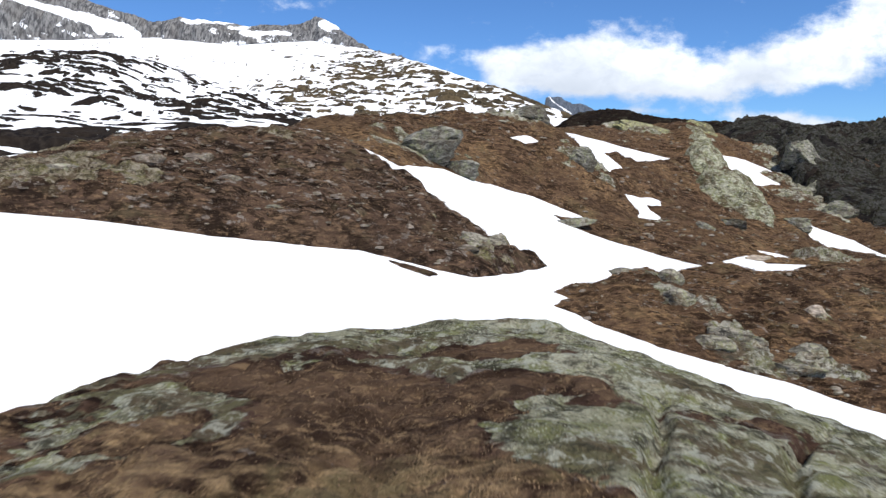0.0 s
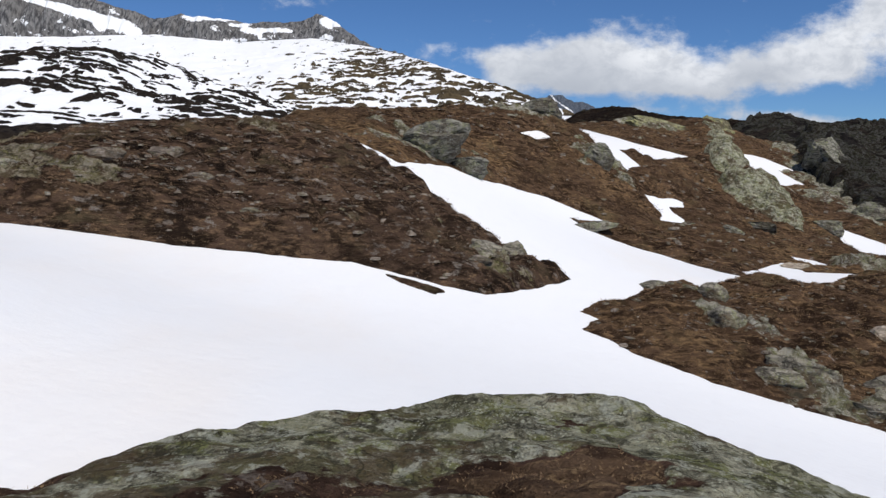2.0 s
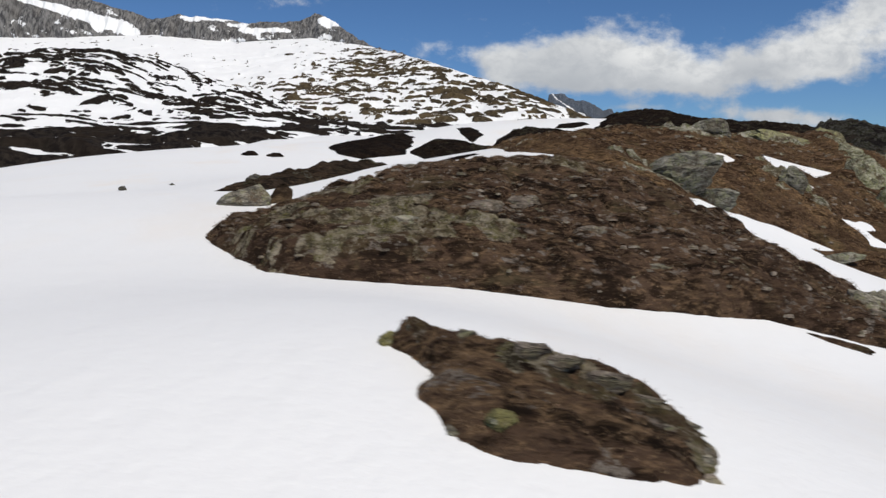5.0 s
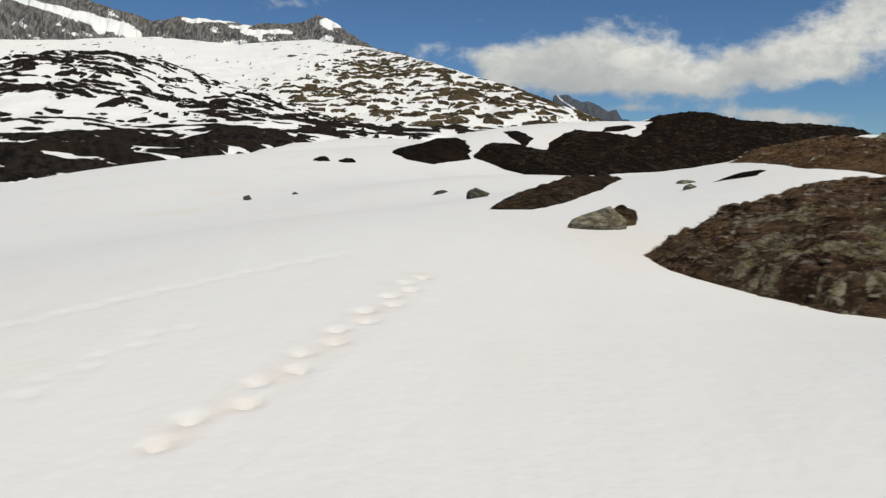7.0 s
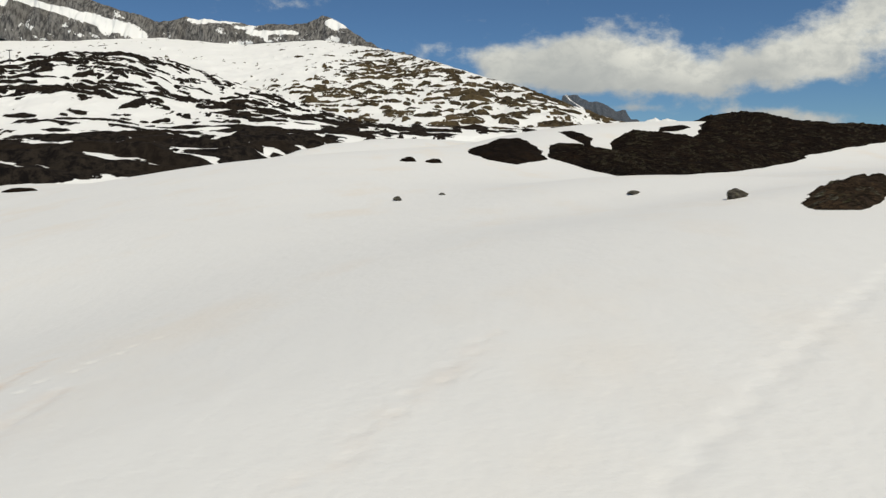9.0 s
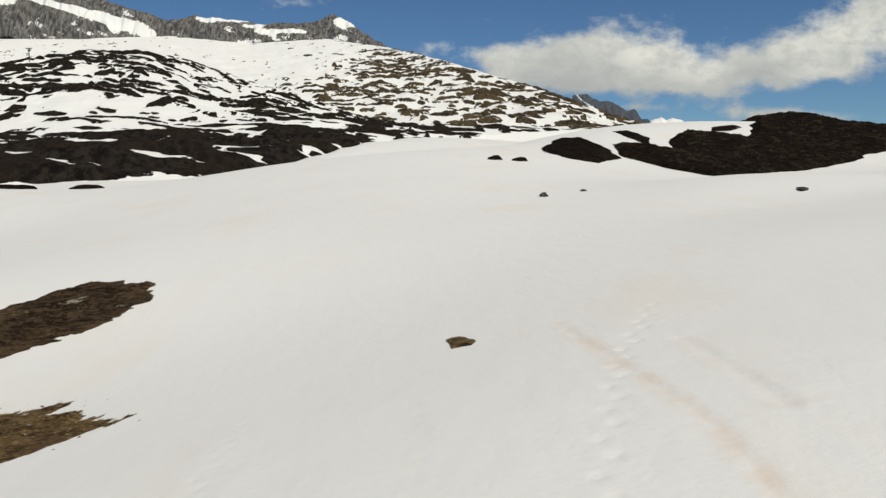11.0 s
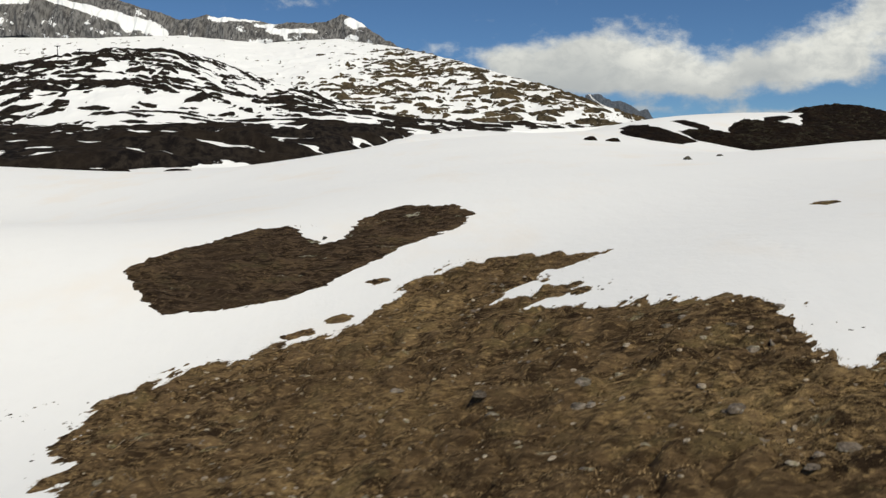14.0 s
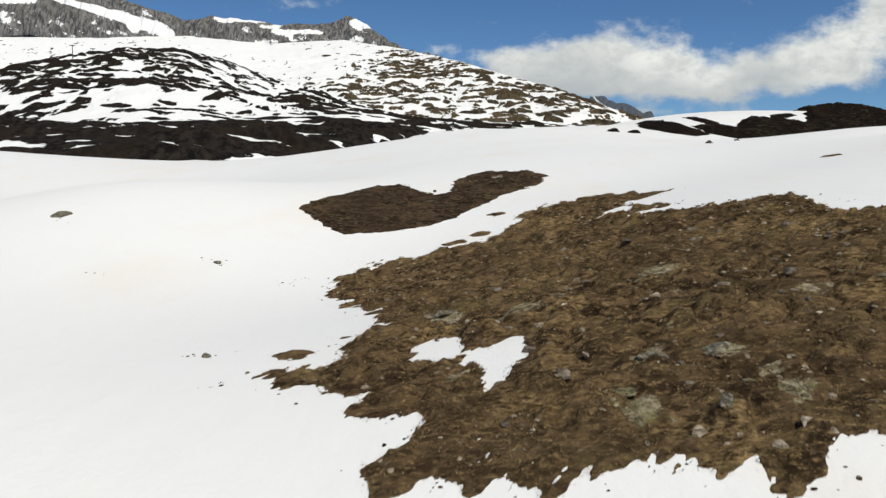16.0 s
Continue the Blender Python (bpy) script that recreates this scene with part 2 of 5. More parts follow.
def blade_material(name, dark, mid, light):
    """Dead blades and twigs, each of its own shade, in drifts of lighter and darker growth."""
    mat, n, p = material(name)
    r = n.node("ShaderNodeNewGeometry").outputs["Random Per Island"]
    shade = n.m("ADD", n.m("MULTIPLY", r, 0.7), n.m("MULTIPLY", n.m("SUBTRACT", n.noise(n.place((0.6, 1.2, 1.4)), 1.0, 7.0, 0.72), 0.44), 3.6))
    col = n.mix(n.step(shade, 0.05, 0.50), dark, mid)
    col = n.mix(n.step(shade, 0.50, 0.95), col, light)
    n.wire(col, p.inputs["Base Color"])
    p.inputs["Roughness"].default_value = 0.9
    p.inputs["Specular IOR Level"].default_value = 0.15
    return mat


SNOW = snow_material()
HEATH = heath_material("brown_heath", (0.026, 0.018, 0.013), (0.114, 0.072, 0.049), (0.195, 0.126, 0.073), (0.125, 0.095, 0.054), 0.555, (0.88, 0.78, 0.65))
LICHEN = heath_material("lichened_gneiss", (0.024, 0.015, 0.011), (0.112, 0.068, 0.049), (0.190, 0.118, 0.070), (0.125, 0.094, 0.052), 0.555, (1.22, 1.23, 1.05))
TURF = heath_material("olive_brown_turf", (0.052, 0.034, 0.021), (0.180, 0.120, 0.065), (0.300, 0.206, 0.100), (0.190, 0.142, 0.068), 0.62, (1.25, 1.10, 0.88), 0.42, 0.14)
# near-black heath: the cloud shadow over the ridge is part of this colour
DARK = heath_material("shadowed_dark_heath", (0.005, 0.004, 0.0035), (0.015, 0.011, 0.009), (0.030, 0.020, 0.013), (0.018, 0.014, 0.010), 0.9, (0.14, 0.125, 0.11))
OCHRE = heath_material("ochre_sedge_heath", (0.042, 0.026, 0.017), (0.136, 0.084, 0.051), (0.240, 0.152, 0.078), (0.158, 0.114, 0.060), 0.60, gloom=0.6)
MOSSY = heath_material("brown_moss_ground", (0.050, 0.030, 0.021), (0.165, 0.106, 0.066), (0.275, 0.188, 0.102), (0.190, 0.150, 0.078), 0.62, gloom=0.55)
CRAGGY = heath_material("dark_crag", (0.020, 0.016, 0.013), (0.052, 0.037, 0.027), (0.085, 0.056, 0.034), (0.055, 0.046, 0.028), 0.7, (0.40, 0.39, 0.36))
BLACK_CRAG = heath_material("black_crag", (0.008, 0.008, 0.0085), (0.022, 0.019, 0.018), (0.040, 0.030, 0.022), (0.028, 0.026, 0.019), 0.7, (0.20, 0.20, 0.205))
LOW = heath_material("low_brown_heath", (0.034, 0.024, 0.017), (0.092, 0.063, 0.041), (0.140, 0.095, 0.053), (0.090, 0.070, 0.040), 0.68)
ROCK = rock_material("lichen_rock", (0.075, 0.066, 0.052), (0.345, 0.315, 0.250), (0.225, 0.225, 0.125), (0.105, 0.074, 0.048), 0.75)
PALE = rock_material("pale_stone", (0.23, 0.185, 0.14), (0.56, 0.475, 0.38), (0.30, 0.27, 0.17), (0.20, 0.16, 0.11), 0.4)
DULL = rock_material("dull_stone", (0.095, 0.075, 0.060), (0.300, 0.252, 0.205), (0.165, 0.150, 0.095), (0.120, 0.092, 0.066), 0.6)
CRAGSTONE = rock_material("grey_green_crag", (0.045, 0.042, 0.034), (0.285, 0.270, 0.222), (0.190, 0.194, 0.110), (0.075, 0.058, 0.042), 0.8)
BLACK = rock_material("dark_stone", (0.030, 0.027, 0.023), (0.120, 0.108, 0.092), (0.105, 0.105, 0.062), (0.055, 0.044, 0.032), 0.6)
GREEN = rock_material("yellow_green_lichen", (0.13, 0.12, 0.07), (0.31, 0.295, 0.18), (0.32, 0.31, 0.13), (0.12, 0.095, 0.055))
CUSHION = rock_material("yellow_moss_cushion", (0.11, 0.10, 0.045), (0.26, 0.24, 0.095), (0.22, 0.21, 0.08), (0.13, 0.11, 0.05), 0.4)
CLIFF = alpine_material("grey_cliff_and_snow", (0.045, 0.045, 0.048), (0.205, 0.20, 0.195), (0.11, 0.10, 0.09), 22.0, 0.3, (0.9, 0.3, 0.22), 0.55)
SLOPE = alpine_material("snowy_slope", (0.020, 0.017, 0.013), (0.080, 0.062, 0.039), (0.095, 0.070, 0.038), 14.0, 0.7)
# rock lowered almost to black, carrying the cloud shade on this hill
SHOULDER = alpine_material("shadowed_snowy_hill", (0.007, 0.006, 0.006), (0.027, 0.022, 0.018), (0.020, 0.015, 0.011), 12.0, 0.6)
# distance haze is painted into this rock colour as blue
HAZE = alpine_material("haze_blue_rock", (0.09, 0.115, 0.16), (0.16, 0.195, 0.25), (0.12, 0.15, 0.19), 40.0, 0.3)
# crag tinted blue-grey in its colour for the hazy air before it
BLUE_CRAG = alpine_material("haze_grey_crag", (0.045, 0.055, 0.072), (0.10, 0.115, 0.14), (0.07, 0.075, 0.085), 10.0, 0.3)
HEATH_TWIGS = blade_material("heath_twigs", (0.030, 0.020, 0.015), (0.118, 0.075, 0.050), (0.265, 0.178, 0.106))
SEDGE = blade_material("ochre_sedge", (0.040, 0.025, 0.017), (0.136, 0.083, 0.050), (0.270, 0.174, 0.092))
GRASS = blade_material("dead_grass", (0.056, 0.037, 0.022), (0.180, 0.122, 0.065), (0.320, 0.224, 0.115))
MOSS = blade_material("brown_moss", (0.048, 0.031, 0.020), (0.140, 0.090, 0.052), (0.230, 0.155, 0.085))
STEEL, _net, _p = material("weathered_steel")
_p.inputs["Base Color"].default_value, _p.inputs["Roughness"].default_value, _p.inputs["Metallic"].default_value = (0.05, 0.05, 0.055, 1), 0.55, 0.6


# ---- relief ----
def lattice(ix, iy, seed):
    h = (ix.astype(np.int64) * 374761393 + iy.astype(np.int64) * 668265263 + seed * 1442695041) & 0x7FFFFFFF
    h = ((h ^ (h >> 13)) * 1274126177) & 0x7FFFFFFF
    return ((h ^ (h >> 16)) & 0xFFFFF) / 1048575.0


def grain(x, y, seed=0):
    """Smooth noise from 0 to 1."""
    fx, fy = np.floor(x), np.floor(y)
    u, v = x - fx, y - fy
    u, v = u * u * u * (u * (6 * u - 15) + 10), v * v * v * (v * (6 * v - 15) + 10)
    a, b = lattice(fx, fy, seed), lattice(fx + 1, fy, seed)
    c, d = lattice(fx, fy + 1, seed), lattice(fx + 1, fy + 1, seed)
    return (a * (1 - u) + b * u) * (1 - v) + (c * (1 - u) + d * u) * v


def fbm(x, y, size, octaves=4, seed=0, gain=0.5):
    """Layered noise round 0, about -0.5 to 0.5; size in metres."""
    total, amp, norm = 0.0, 1.0, 0.0
    for k in range(octaves):
        ca, sa = math.cos(0.6 * k + seed), math.sin(0.6 * k + seed)
        px, py = (x * ca - y * sa) / size * 2**k, (x * sa + y * ca) / size * 2**k
        total, norm, amp = total + amp * (grain(px + 17.3 * k, py - 9.1 * k, seed + k) - 0.5), norm + amp, amp * gain
    return total / norm


def ease(x, a, b):
    t = np.clip((x - a) / (b - a), 0, 1)
    return t * t * (3 - 2 * t)


# swells and hollows of the slope: x, y, height; one radius to a list
SWELLS_SLOPE = [
    (-14, 5, 0.34), (-14, 9, -0.11), (-14, 13, 0.4), (-10, 9, 0.91), (-10, 13, 0.47), (-6, 5, -0.26),
]
SWELLS_HILLSIDE = [
    (-14, 16, -0.94), (-14, 25, -0.51), (-14, 34, -1.51), (-14, 43, 1.15), (-5, 16, -1.79), (-5, 25, 1.21),
    (-5, 34, 2.5), (-5, 43, 0.14), (4, 16, -0.72), (4, 25, -0.74), (4, 34, -1.41), (4, 43, 2.29),
    (4, 52, 1.52), (4, 61, 0.13), (13, 16, -2.09), (13, 25, 1.66), (13, 34, -1.58), (13, 43, 0.31),
    (13, 61, 1.49), (13, 70, 0.14), (22, 16, 0.58), (22, 25, -0.94), (22, 34, 1.31), (22, 43, -1.94),
    (22, 52, 0.21), (22, 70, 1.21), (22, 79, 0.94), (31, 34, 0.21), (31, 43, -0.42), (31, 52, 0.26),
    (31, 61, -1.51), (31, 70, 0.58),
]
SWELLS_MEADOW = [
    (-100, -30, 1.32), (-100, 10, 0.71), (-100, 30, 2.81), (-80, -30, -4.82), (-80, -10, -0.18), (-80, 10, -3.15),
    (-80, 30, -0.58), (-60, -30, -1.87), (-60, -10, 0.66), (-60, 10, 0.5), (-60, 30, -1.14), (-60, 50, 0.12),
    (-40, -30, -0.91), (-40, 10, 2.09), (-40, 30, 0.95), (-40, 70, -0.85), (-20, -10, 2.13), (-20, 10, 2.09),
    (-20, 30, 2.9), (-20, 50, -0.14), (-20, 70, 1.6), (0, -30, -0.07), (0, 10, 2.62), (0, 30, 0.87),
    (0, 50, 1.26), (20, 10, -0.49), (20, 30, -0.49), (20, 50, 0.28), (20, 70, 1.55), (40, -10, -0.06),
    (40, 50, -0.07), (40, 70, -0.56),
]
SWELLS_RIDGE = [
    (-20, 100, -1.52), (-20, 130, -0.66), (-20, 160, 2.51), (-20, 190, 0.12), (-20, 250, 0.5), (10, 100, -1.11),
    (10, 130, -0.62), (10, 160, -0.39), (10, 190, -1.36), (40, 100, -0.7), (40, 130, 0.16), (40, 190, -0.47),
    (40, 220, 0.09), (40, 250, 1.0), (70, 100, 0.28), (70, 220, -0.23), (70, 250, 1.53), (100, 100, 0.72),
    (100, 220, -0.54), (100, 250, -0.16),
]
SWELLS_VALLEY = [
    (-260, 220, -6.77), (-260, 350, -1.83), (-260, 415, -2.26), (-195, 90, -0.51), (-195, 220, -8.41), (-195, 285, -0.21),
    (-195, 350, -14.3), (-195, 415, 23.61), (-130, 90, -7.57), (-130, 155, -4.23), (-130, 220, -7.43), (-130, 350, -5.34),
    (-130, 415, -3.01), (-65, 90, 0.23), (-65, 155, 2.47), (-65, 220, -8.92), (-65, 285, -4.26), (-65, 415, -12.28),
]
SWELLS_VALLEY_FAR = [
    (0, 90, 0.84), (0, 155, -4.9), (0, 220, 7.11), (0, 285, -10.91), (0, 415, -10.8), (65, 90, 5.97),
    (65, 155, -6.61), (65, 220, 2.92), (65, 285, -7.97), (65, 415, -14.49), (130, 220, -2.01), (130, 285, -10.12),
    (130, 350, -11.4), (-130, -30, -5.34), (-130, 40, -2.3), (80, -30, -4.71), (80, 40, -12.78),
]
BASE = (-4.7277, 0.0181, 0.0869)


def foot_line(x):
    """Where the snow of the valley meets the foot of the stepped hill."""
    return np.interp(x, [-400, -180, -120, -95, -83, -55, 0, 60], [222, 225, 258, 325, 372, 432, 520, 600])


def bench(x, y):
    """Height of the stepped hill without its ledges."""
    up = y - foot_line(x)
    return 3 + 0.125 * (y - 255) - 0.05 * np.maximum(x + 160, 0) + 4.5 * ease(up, 0, 38) * (1 - ease(up, 60, 210)) * (1 - ease(x, -110, -60))


def relief(x, y):
    """Height of the open slope."""
    x, y = np.asarray(x, float), np.asarray(y, float)
    z = BASE[0] + BASE[1] * np.clip(x, -300, 160) + BASE[2] * np.clip(y, -70, 470)
    for swells, radius in ((SWELLS_SLOPE, 7), (SWELLS_HILLSIDE, 11), (SWELLS_MEADOW, 18), (SWELLS_RIDGE, 38), (SWELLS_VALLEY, 60), (SWELLS_VALLEY_FAR, 60)):
        for a, b, h in swells:
            z = z + h * np.exp(-((x - a) ** 2 + (y - b) ** 2) / (2 * (0.62 * radius) ** 2))
    z = np.where(y > 250, z - np.log1p(np.exp(np.clip((z - 26) / 3, -30, 30))) * 3, z)
    up = y - foot_line(x)
    low = np.where(up < 0, bench(x, foot_line(x)) - 0.4 + 0.02 * up, bench(x, y) - 2.5 * ease(up, 0, 12) - 0.4)
    z = z + (np.minimum(z, low) - z) * ease(up, -70, -15) * (1 - ease(x, -60, 0))
    out = np.maximum(ease(y, 300, 470) * ease(x, -60, 40), ease(y, 455, 600))
    out = np.maximum(out, ease(x, 130, 260))
    return z * (1 - out) - 12.0 * out + 0.10 * fbm(x, y, 9.0, 3, 5) * (1 - out)


def shade_smooth(me):
    me.polygons.foreach_set("use_smooth", np.ones(len(me.polygons), bool))


def sheet(name, xs, ys, z, mat, keep=None, fields=None):
    """A mesh over a grid of heights, less the cells that keep leaves out."""
    ny, nx = z.shape
    co = np.empty((ny, nx, 3))
    co[..., 0], co[..., 1], co[..., 2] = xs, ys, z
    ids = np.arange(ny * nx).reshape(ny, nx)
    quads = np.stack([ids[:-1, :-1], ids[:-1, 1:], ids[1:, 1:], ids[1:, :-1]], -1)
    if keep is not None:
        cell = keep[:-1, :-1] | keep[:-1, 1:] | keep[1:, 1:] | keep[1:, :-1]
        quads = quads[cell]
    quads = quads.reshape(-1, 4)
    used = np.unique(quads)
    remap = np.zeros(ny * nx, int)
    remap[used] = np.arange(len(used))
    me = bpy.data.meshes.new(name)
    me.vertices.add(len(used))
    me.vertices.foreach_set("co", co.reshape(-1, 3)[used].ravel())
    me.loops.add(quads.size)
    me.loops.foreach_set("vertex_index", remap[quads].ravel().astype(np.int32))
    me.polygons.add(len(quads))
    me.polygons.foreach_set("loop_start", np.arange(0, quads.size, 4, dtype=np.int32))
    me.update(calc_edges=True)
    for key, field in (fields or {}).items():
        me.attributes.new(key, "FLOAT", "POINT").data.foreach_set("value", field.ravel()[used].astype(np.float32))
    me.materials.append(mat)
    shade_smooth(me)
    return me


def depth_in(x, y, ring):
    """Distance to a closed outline, above 0 inside."""
    p = np.array(ring, float)
    q = np.roll(p, -1, 0)
    best, inside = np.full(x.shape, 1e9), np.zeros(x.shape, bool)
    for (ax, ay), (bx, by) in zip(p, q):
        dx, dy = bx - ax, by - ay
        t = np.clip(((x - ax) * dx + (y - ay) * dy) / (dx * dx + dy * dy + 1e-9), 0, 1)
        best = np.minimum(best, np.hypot(x - ax - t * dx, y - ay - t * dy))
        crosses = (ay > y) != (by > y)
        inside ^= crosses & (x < ax + (y - ay) * dx / (dy if abs(dy) > 1e-9 else 1e-9))
    return np.where(inside, best, -best)


def rise(d, height, width):
    return height * (1 - np.exp(-np.maximum(d, 0) / width))


BARE = []


def islands(mask, least):
    """The separate patches of a mask with at least so many cells, largest first, thirty at most."""
    left, found = mask.copy(), []
    while left.any():
        seed = np.unravel_index(np.argmax(left), left.shape)
        stack, cells = [seed], []
        left[seed] = False
        while stack:
            i, j = stack.pop()
            cells.append((i, j))
            for k, l in ((i - 1, j), (i + 1, j), (i, j - 1), (i, j + 1)):
                if 0 <= k < left.shape[0] and 0 <= l < left.shape[1] and left[k, l]:
                    left[k, l] = False
                    stack.append((k, l))
        if len(cells) >= least:
            found.append(cells)
    for cells in sorted(found, key=len, reverse=True)[:30]:
        piece = np.zeros(mask.shape, bool)
        piece[tuple(np.array(cells).T)] = True
        yield piece


def bare_ground(name, label, category, ring, mat, cell, height=0.3, width=1.0, edge=0.25, edge_size=1.2, rough=0.12, rough_size=1.0,
                holes=(), shape=None, seed=1, ledges=0.0, sink=0.3, rocky=(), rocky_all=-0.3, mossy=(), tussock=0.0, tussock_size=0.9, crack_size=2.2, gain=0.62, slabs=0.0, terrace=0.0, moss=0.0, grow=0.0, comb=None, fringe=0.0):
    """Ground that the snow has left: it rises out of the snow along the outline. rocky: x, y, radius of bedrock."""
    r = np.array(ring, float)
    lo, hi = r.min(0) - 1.0, r.max(0) + 1.0

    def surface(xs, ys):
        d = depth_in(xs, ys, ring) + grow
        for hole in holes:
            d = np.minimum(d, -depth_in(xs, ys, hole))
        ex, ey = (xs, ys) if comb is None else ((xs * comb[0] + ys * comb[1]) * comb[2], ys * comb[0] - xs * comb[1])
        if fringe:
            d = d + fringe * 2 * fbm(ex, ey, 0.75, 5, seed + 40, 0.62) * np.exp(-((d / 1.6) ** 2))
        d = d + edge * 2 * fbm(ex, ey, edge_size, 6, seed, gain)
        body = ease(d, 0, width * 0.8)
        stone = np.full(xs.shape, float(rocky_all))
        for a, b, rad in rocky:
            stone = np.maximum(stone, 1.0 - np.hypot(xs - a, ys - b) / rad)
        for a, b, rad in mossy:
            stone = np.minimum(stone, 0.5 + 2.5 * (np.hypot(xs - a, ys - b) / rad - 1.0))
        stone = np.clip(stone + 3.0 * fbm(xs * 0.7, ys * 1.2, 1.3, 6, seed + 70, 0.68), 0, 1)
        up = np.clip(d * 0.5, -sink, 0.0) + rise(d, height, width)
        if shape is not None:
            up = up + shape(xs, ys) * body
        soft = rough * 2 * fbm(xs, ys, rough_size, 5, seed + 9, 0.6)
        lay = fbm(xs * 0.5 + ys * 0.2, ys * 1.5, 1.8, 5, seed + 31, 0.6)
        up = up + (soft * (1 - stone) + stone * 1.3 * rough * (1 - 6 * np.abs(lay))) * (0.2 + 0.8 * body)
        if terrace:
            level = up / terrace + 1.5 * fbm(xs, ys, 1.6, 3, seed + 95)
            up = up + stone * terrace * 0.8 * (ease(level - np.floor(level), 0.25, 0.75) - (level - np.floor(level)))
        crack = np.exp(-((fbm(xs, ys, crack_size, 4, seed + 90) / 0.012) ** 2)) * np.clip(stone * 2 - 0.4, 0, 1)
        up = up - 0.6 * rough * crack
        if tussock:
            warp = 0.5 * tussock_size * fbm(xs, ys, 2.5 * tussock_size, 2, seed + 34)
            mound = np.abs(fbm(xs + warp, ys * 1.15 - warp, tussock_size, 3, seed + 33, 0.42))
            up = up + tussock * (1.1 - 1.1 * np.exp(-6 * mound) + 1.5 * mound - 0.6) * body * (1 - stone)
        if ledges:
            up = up + ledges * np.abs(fbm(xs * 0.6 + ys * 0.25, ys * 1.6, 2.6, 4, seed + 32)) * body
        up = np.where(d > 0.12, np.maximum(up, 0.03 + 0.05 * body), up)
        return relief(xs, ys) + up, d, stone

    xs, ys = np.meshgrid(np.arange(lo[0], hi[0], cell), np.arange(lo[1], hi[1], cell))
    z, d, stone = surface(xs, ys)
    keep = d > -sink * 2.2
    me = sheet(name, xs, ys, z, mat, keep, {"rocky": stone})
    BARE.append((lo, hi, surface))
    ob = tagged(new(name, me), label, category)
    if moss:
        for piece in islands((d > 0.1) & (stone < 0.45), int(moss / cell**2)):
            patch = new("moss_patch", sheet("moss_patch", xs, ys, z + 0.010 * ease(-stone, -0.45, -0.1) - 0.006, MOSSY, piece, {"rocky": stone * 0}))
            patch.parent = ob
            tagged(patch, "reddish-brown moss")
    if slabs:
        high = z + 0.3 * rough * ease(stone, 0.5, 0.9) - 0.02 + 0.02 * ease(stone, 0.5, 0.6)
        for piece in islands(keep & (stone > 0.55), int(slabs / cell**2)):
            bed = new("bedrock", sheet("bedrock", xs, ys, high, mat, piece, {"rocky": stone}))
            bed.parent = ob
    return ob


def ground_at(x, y):
    """The height of whatever lies on top at a place: snow or bare ground."""
    px, py = np.array([[float(x)]]), np.array([[float(y)]])
    z = float(relief(px, py)[0, 0])
    for lo, hi, surface in BARE:
        if lo[0] < x < hi[0] and lo[1] < y < hi[1]:
            top, d, _ = surface(px, py)
            if d[0, 0] > 0:
                z = max(z, float(top[0, 0]))
    return z


# ---- the snow sheet ----
def stretch(fine_from, fine_to, cell, far_from, far_to, growth=1.12):
    """Even steps in the middle, growing ones outside."""
    mid = list(np.arange(fine_from, fine_to + cell, cell))
    step, low = cell, [mid[0]]
    while low[-1] > far_from:
        step *= growth
        low.append(low[-1] - step)
    step, high = cell, [mid[-1]]
    while high[-1] < far_to:
        step *= growth
        high.append(high[-1] + step)
    return np.array(low[:0:-1] + mid + high[1:])


# old tracks across the snow: line, half width, depth, stride (0: a groove), dust
TRACKS = [
    ([(-34.9, 9.6), (-34.2, 10.4), (-32.8, 12.0), (-30.9, 14.3), (-28.5, 17.0), (-26.9, 18.8), (-25.0, 21.0)], 0.18, 0.02, 0.0, 0.0),
    ([(-34.9, 9.6), (-34.2, 10.4), (-32.8, 12.0), (-30.9, 14.3), (-28.5, 17.0), (-26.9, 18.8), (-25.0, 21.0)], 0.15, 0.05, 0.5, 0.0),
    ([(-38.4, 11.1), (-37.9, 12.1), (-37.3, 13.5), (-36.6, 14.6), (-35.6, 16.9)], 0.14, 0.04, 0.7, 0.2),
    ([(-44.0, 12.5), (-44.2, 15.2), (-44.4, 17.7)], 0.2, 0.03, 0.0, 0.3),
    ([(-46.9, 22.0), (-46.7, 20.1), (-46.2, 16.3), (-45.8, 14.0), (-45.5, 12.1), (-45.5, 10.8), (-45.4, 9.0)], 0.11, 0.03, 0.0, 0.65),
    ([(-43.9, 22.5), (-46.2, 16.7), (-47.6, 11.8), (-48.1, 9.0)], 0.14, 0.07, 0.7, 0.0),
    ([(-23.1, 18.7), (-23.6, 16.2), (-24.5, 13.3), (-24.9, 12.0), (-25.3, 11.0), (-26.0, 10.1)], 0.15, 0.15, 0.62, 0.45),
    ([(-28.9, 10.2), (-28.4, 11.1), (-27.8, 12.8), (-26.9, 14.6)], 0.17, 0.05, 0.5, 0.0),
    ([(-55.8, 11.9), (-55.8, 15.5), (-55.7, 18.4)], 0.2, 0.025, 0.6, 0.0),
    ([(-50.5, 9.2), (-51.0, 13.0), (-51.2, 17.0)], 0.2, 0.015, 0.7, 0.1),
]


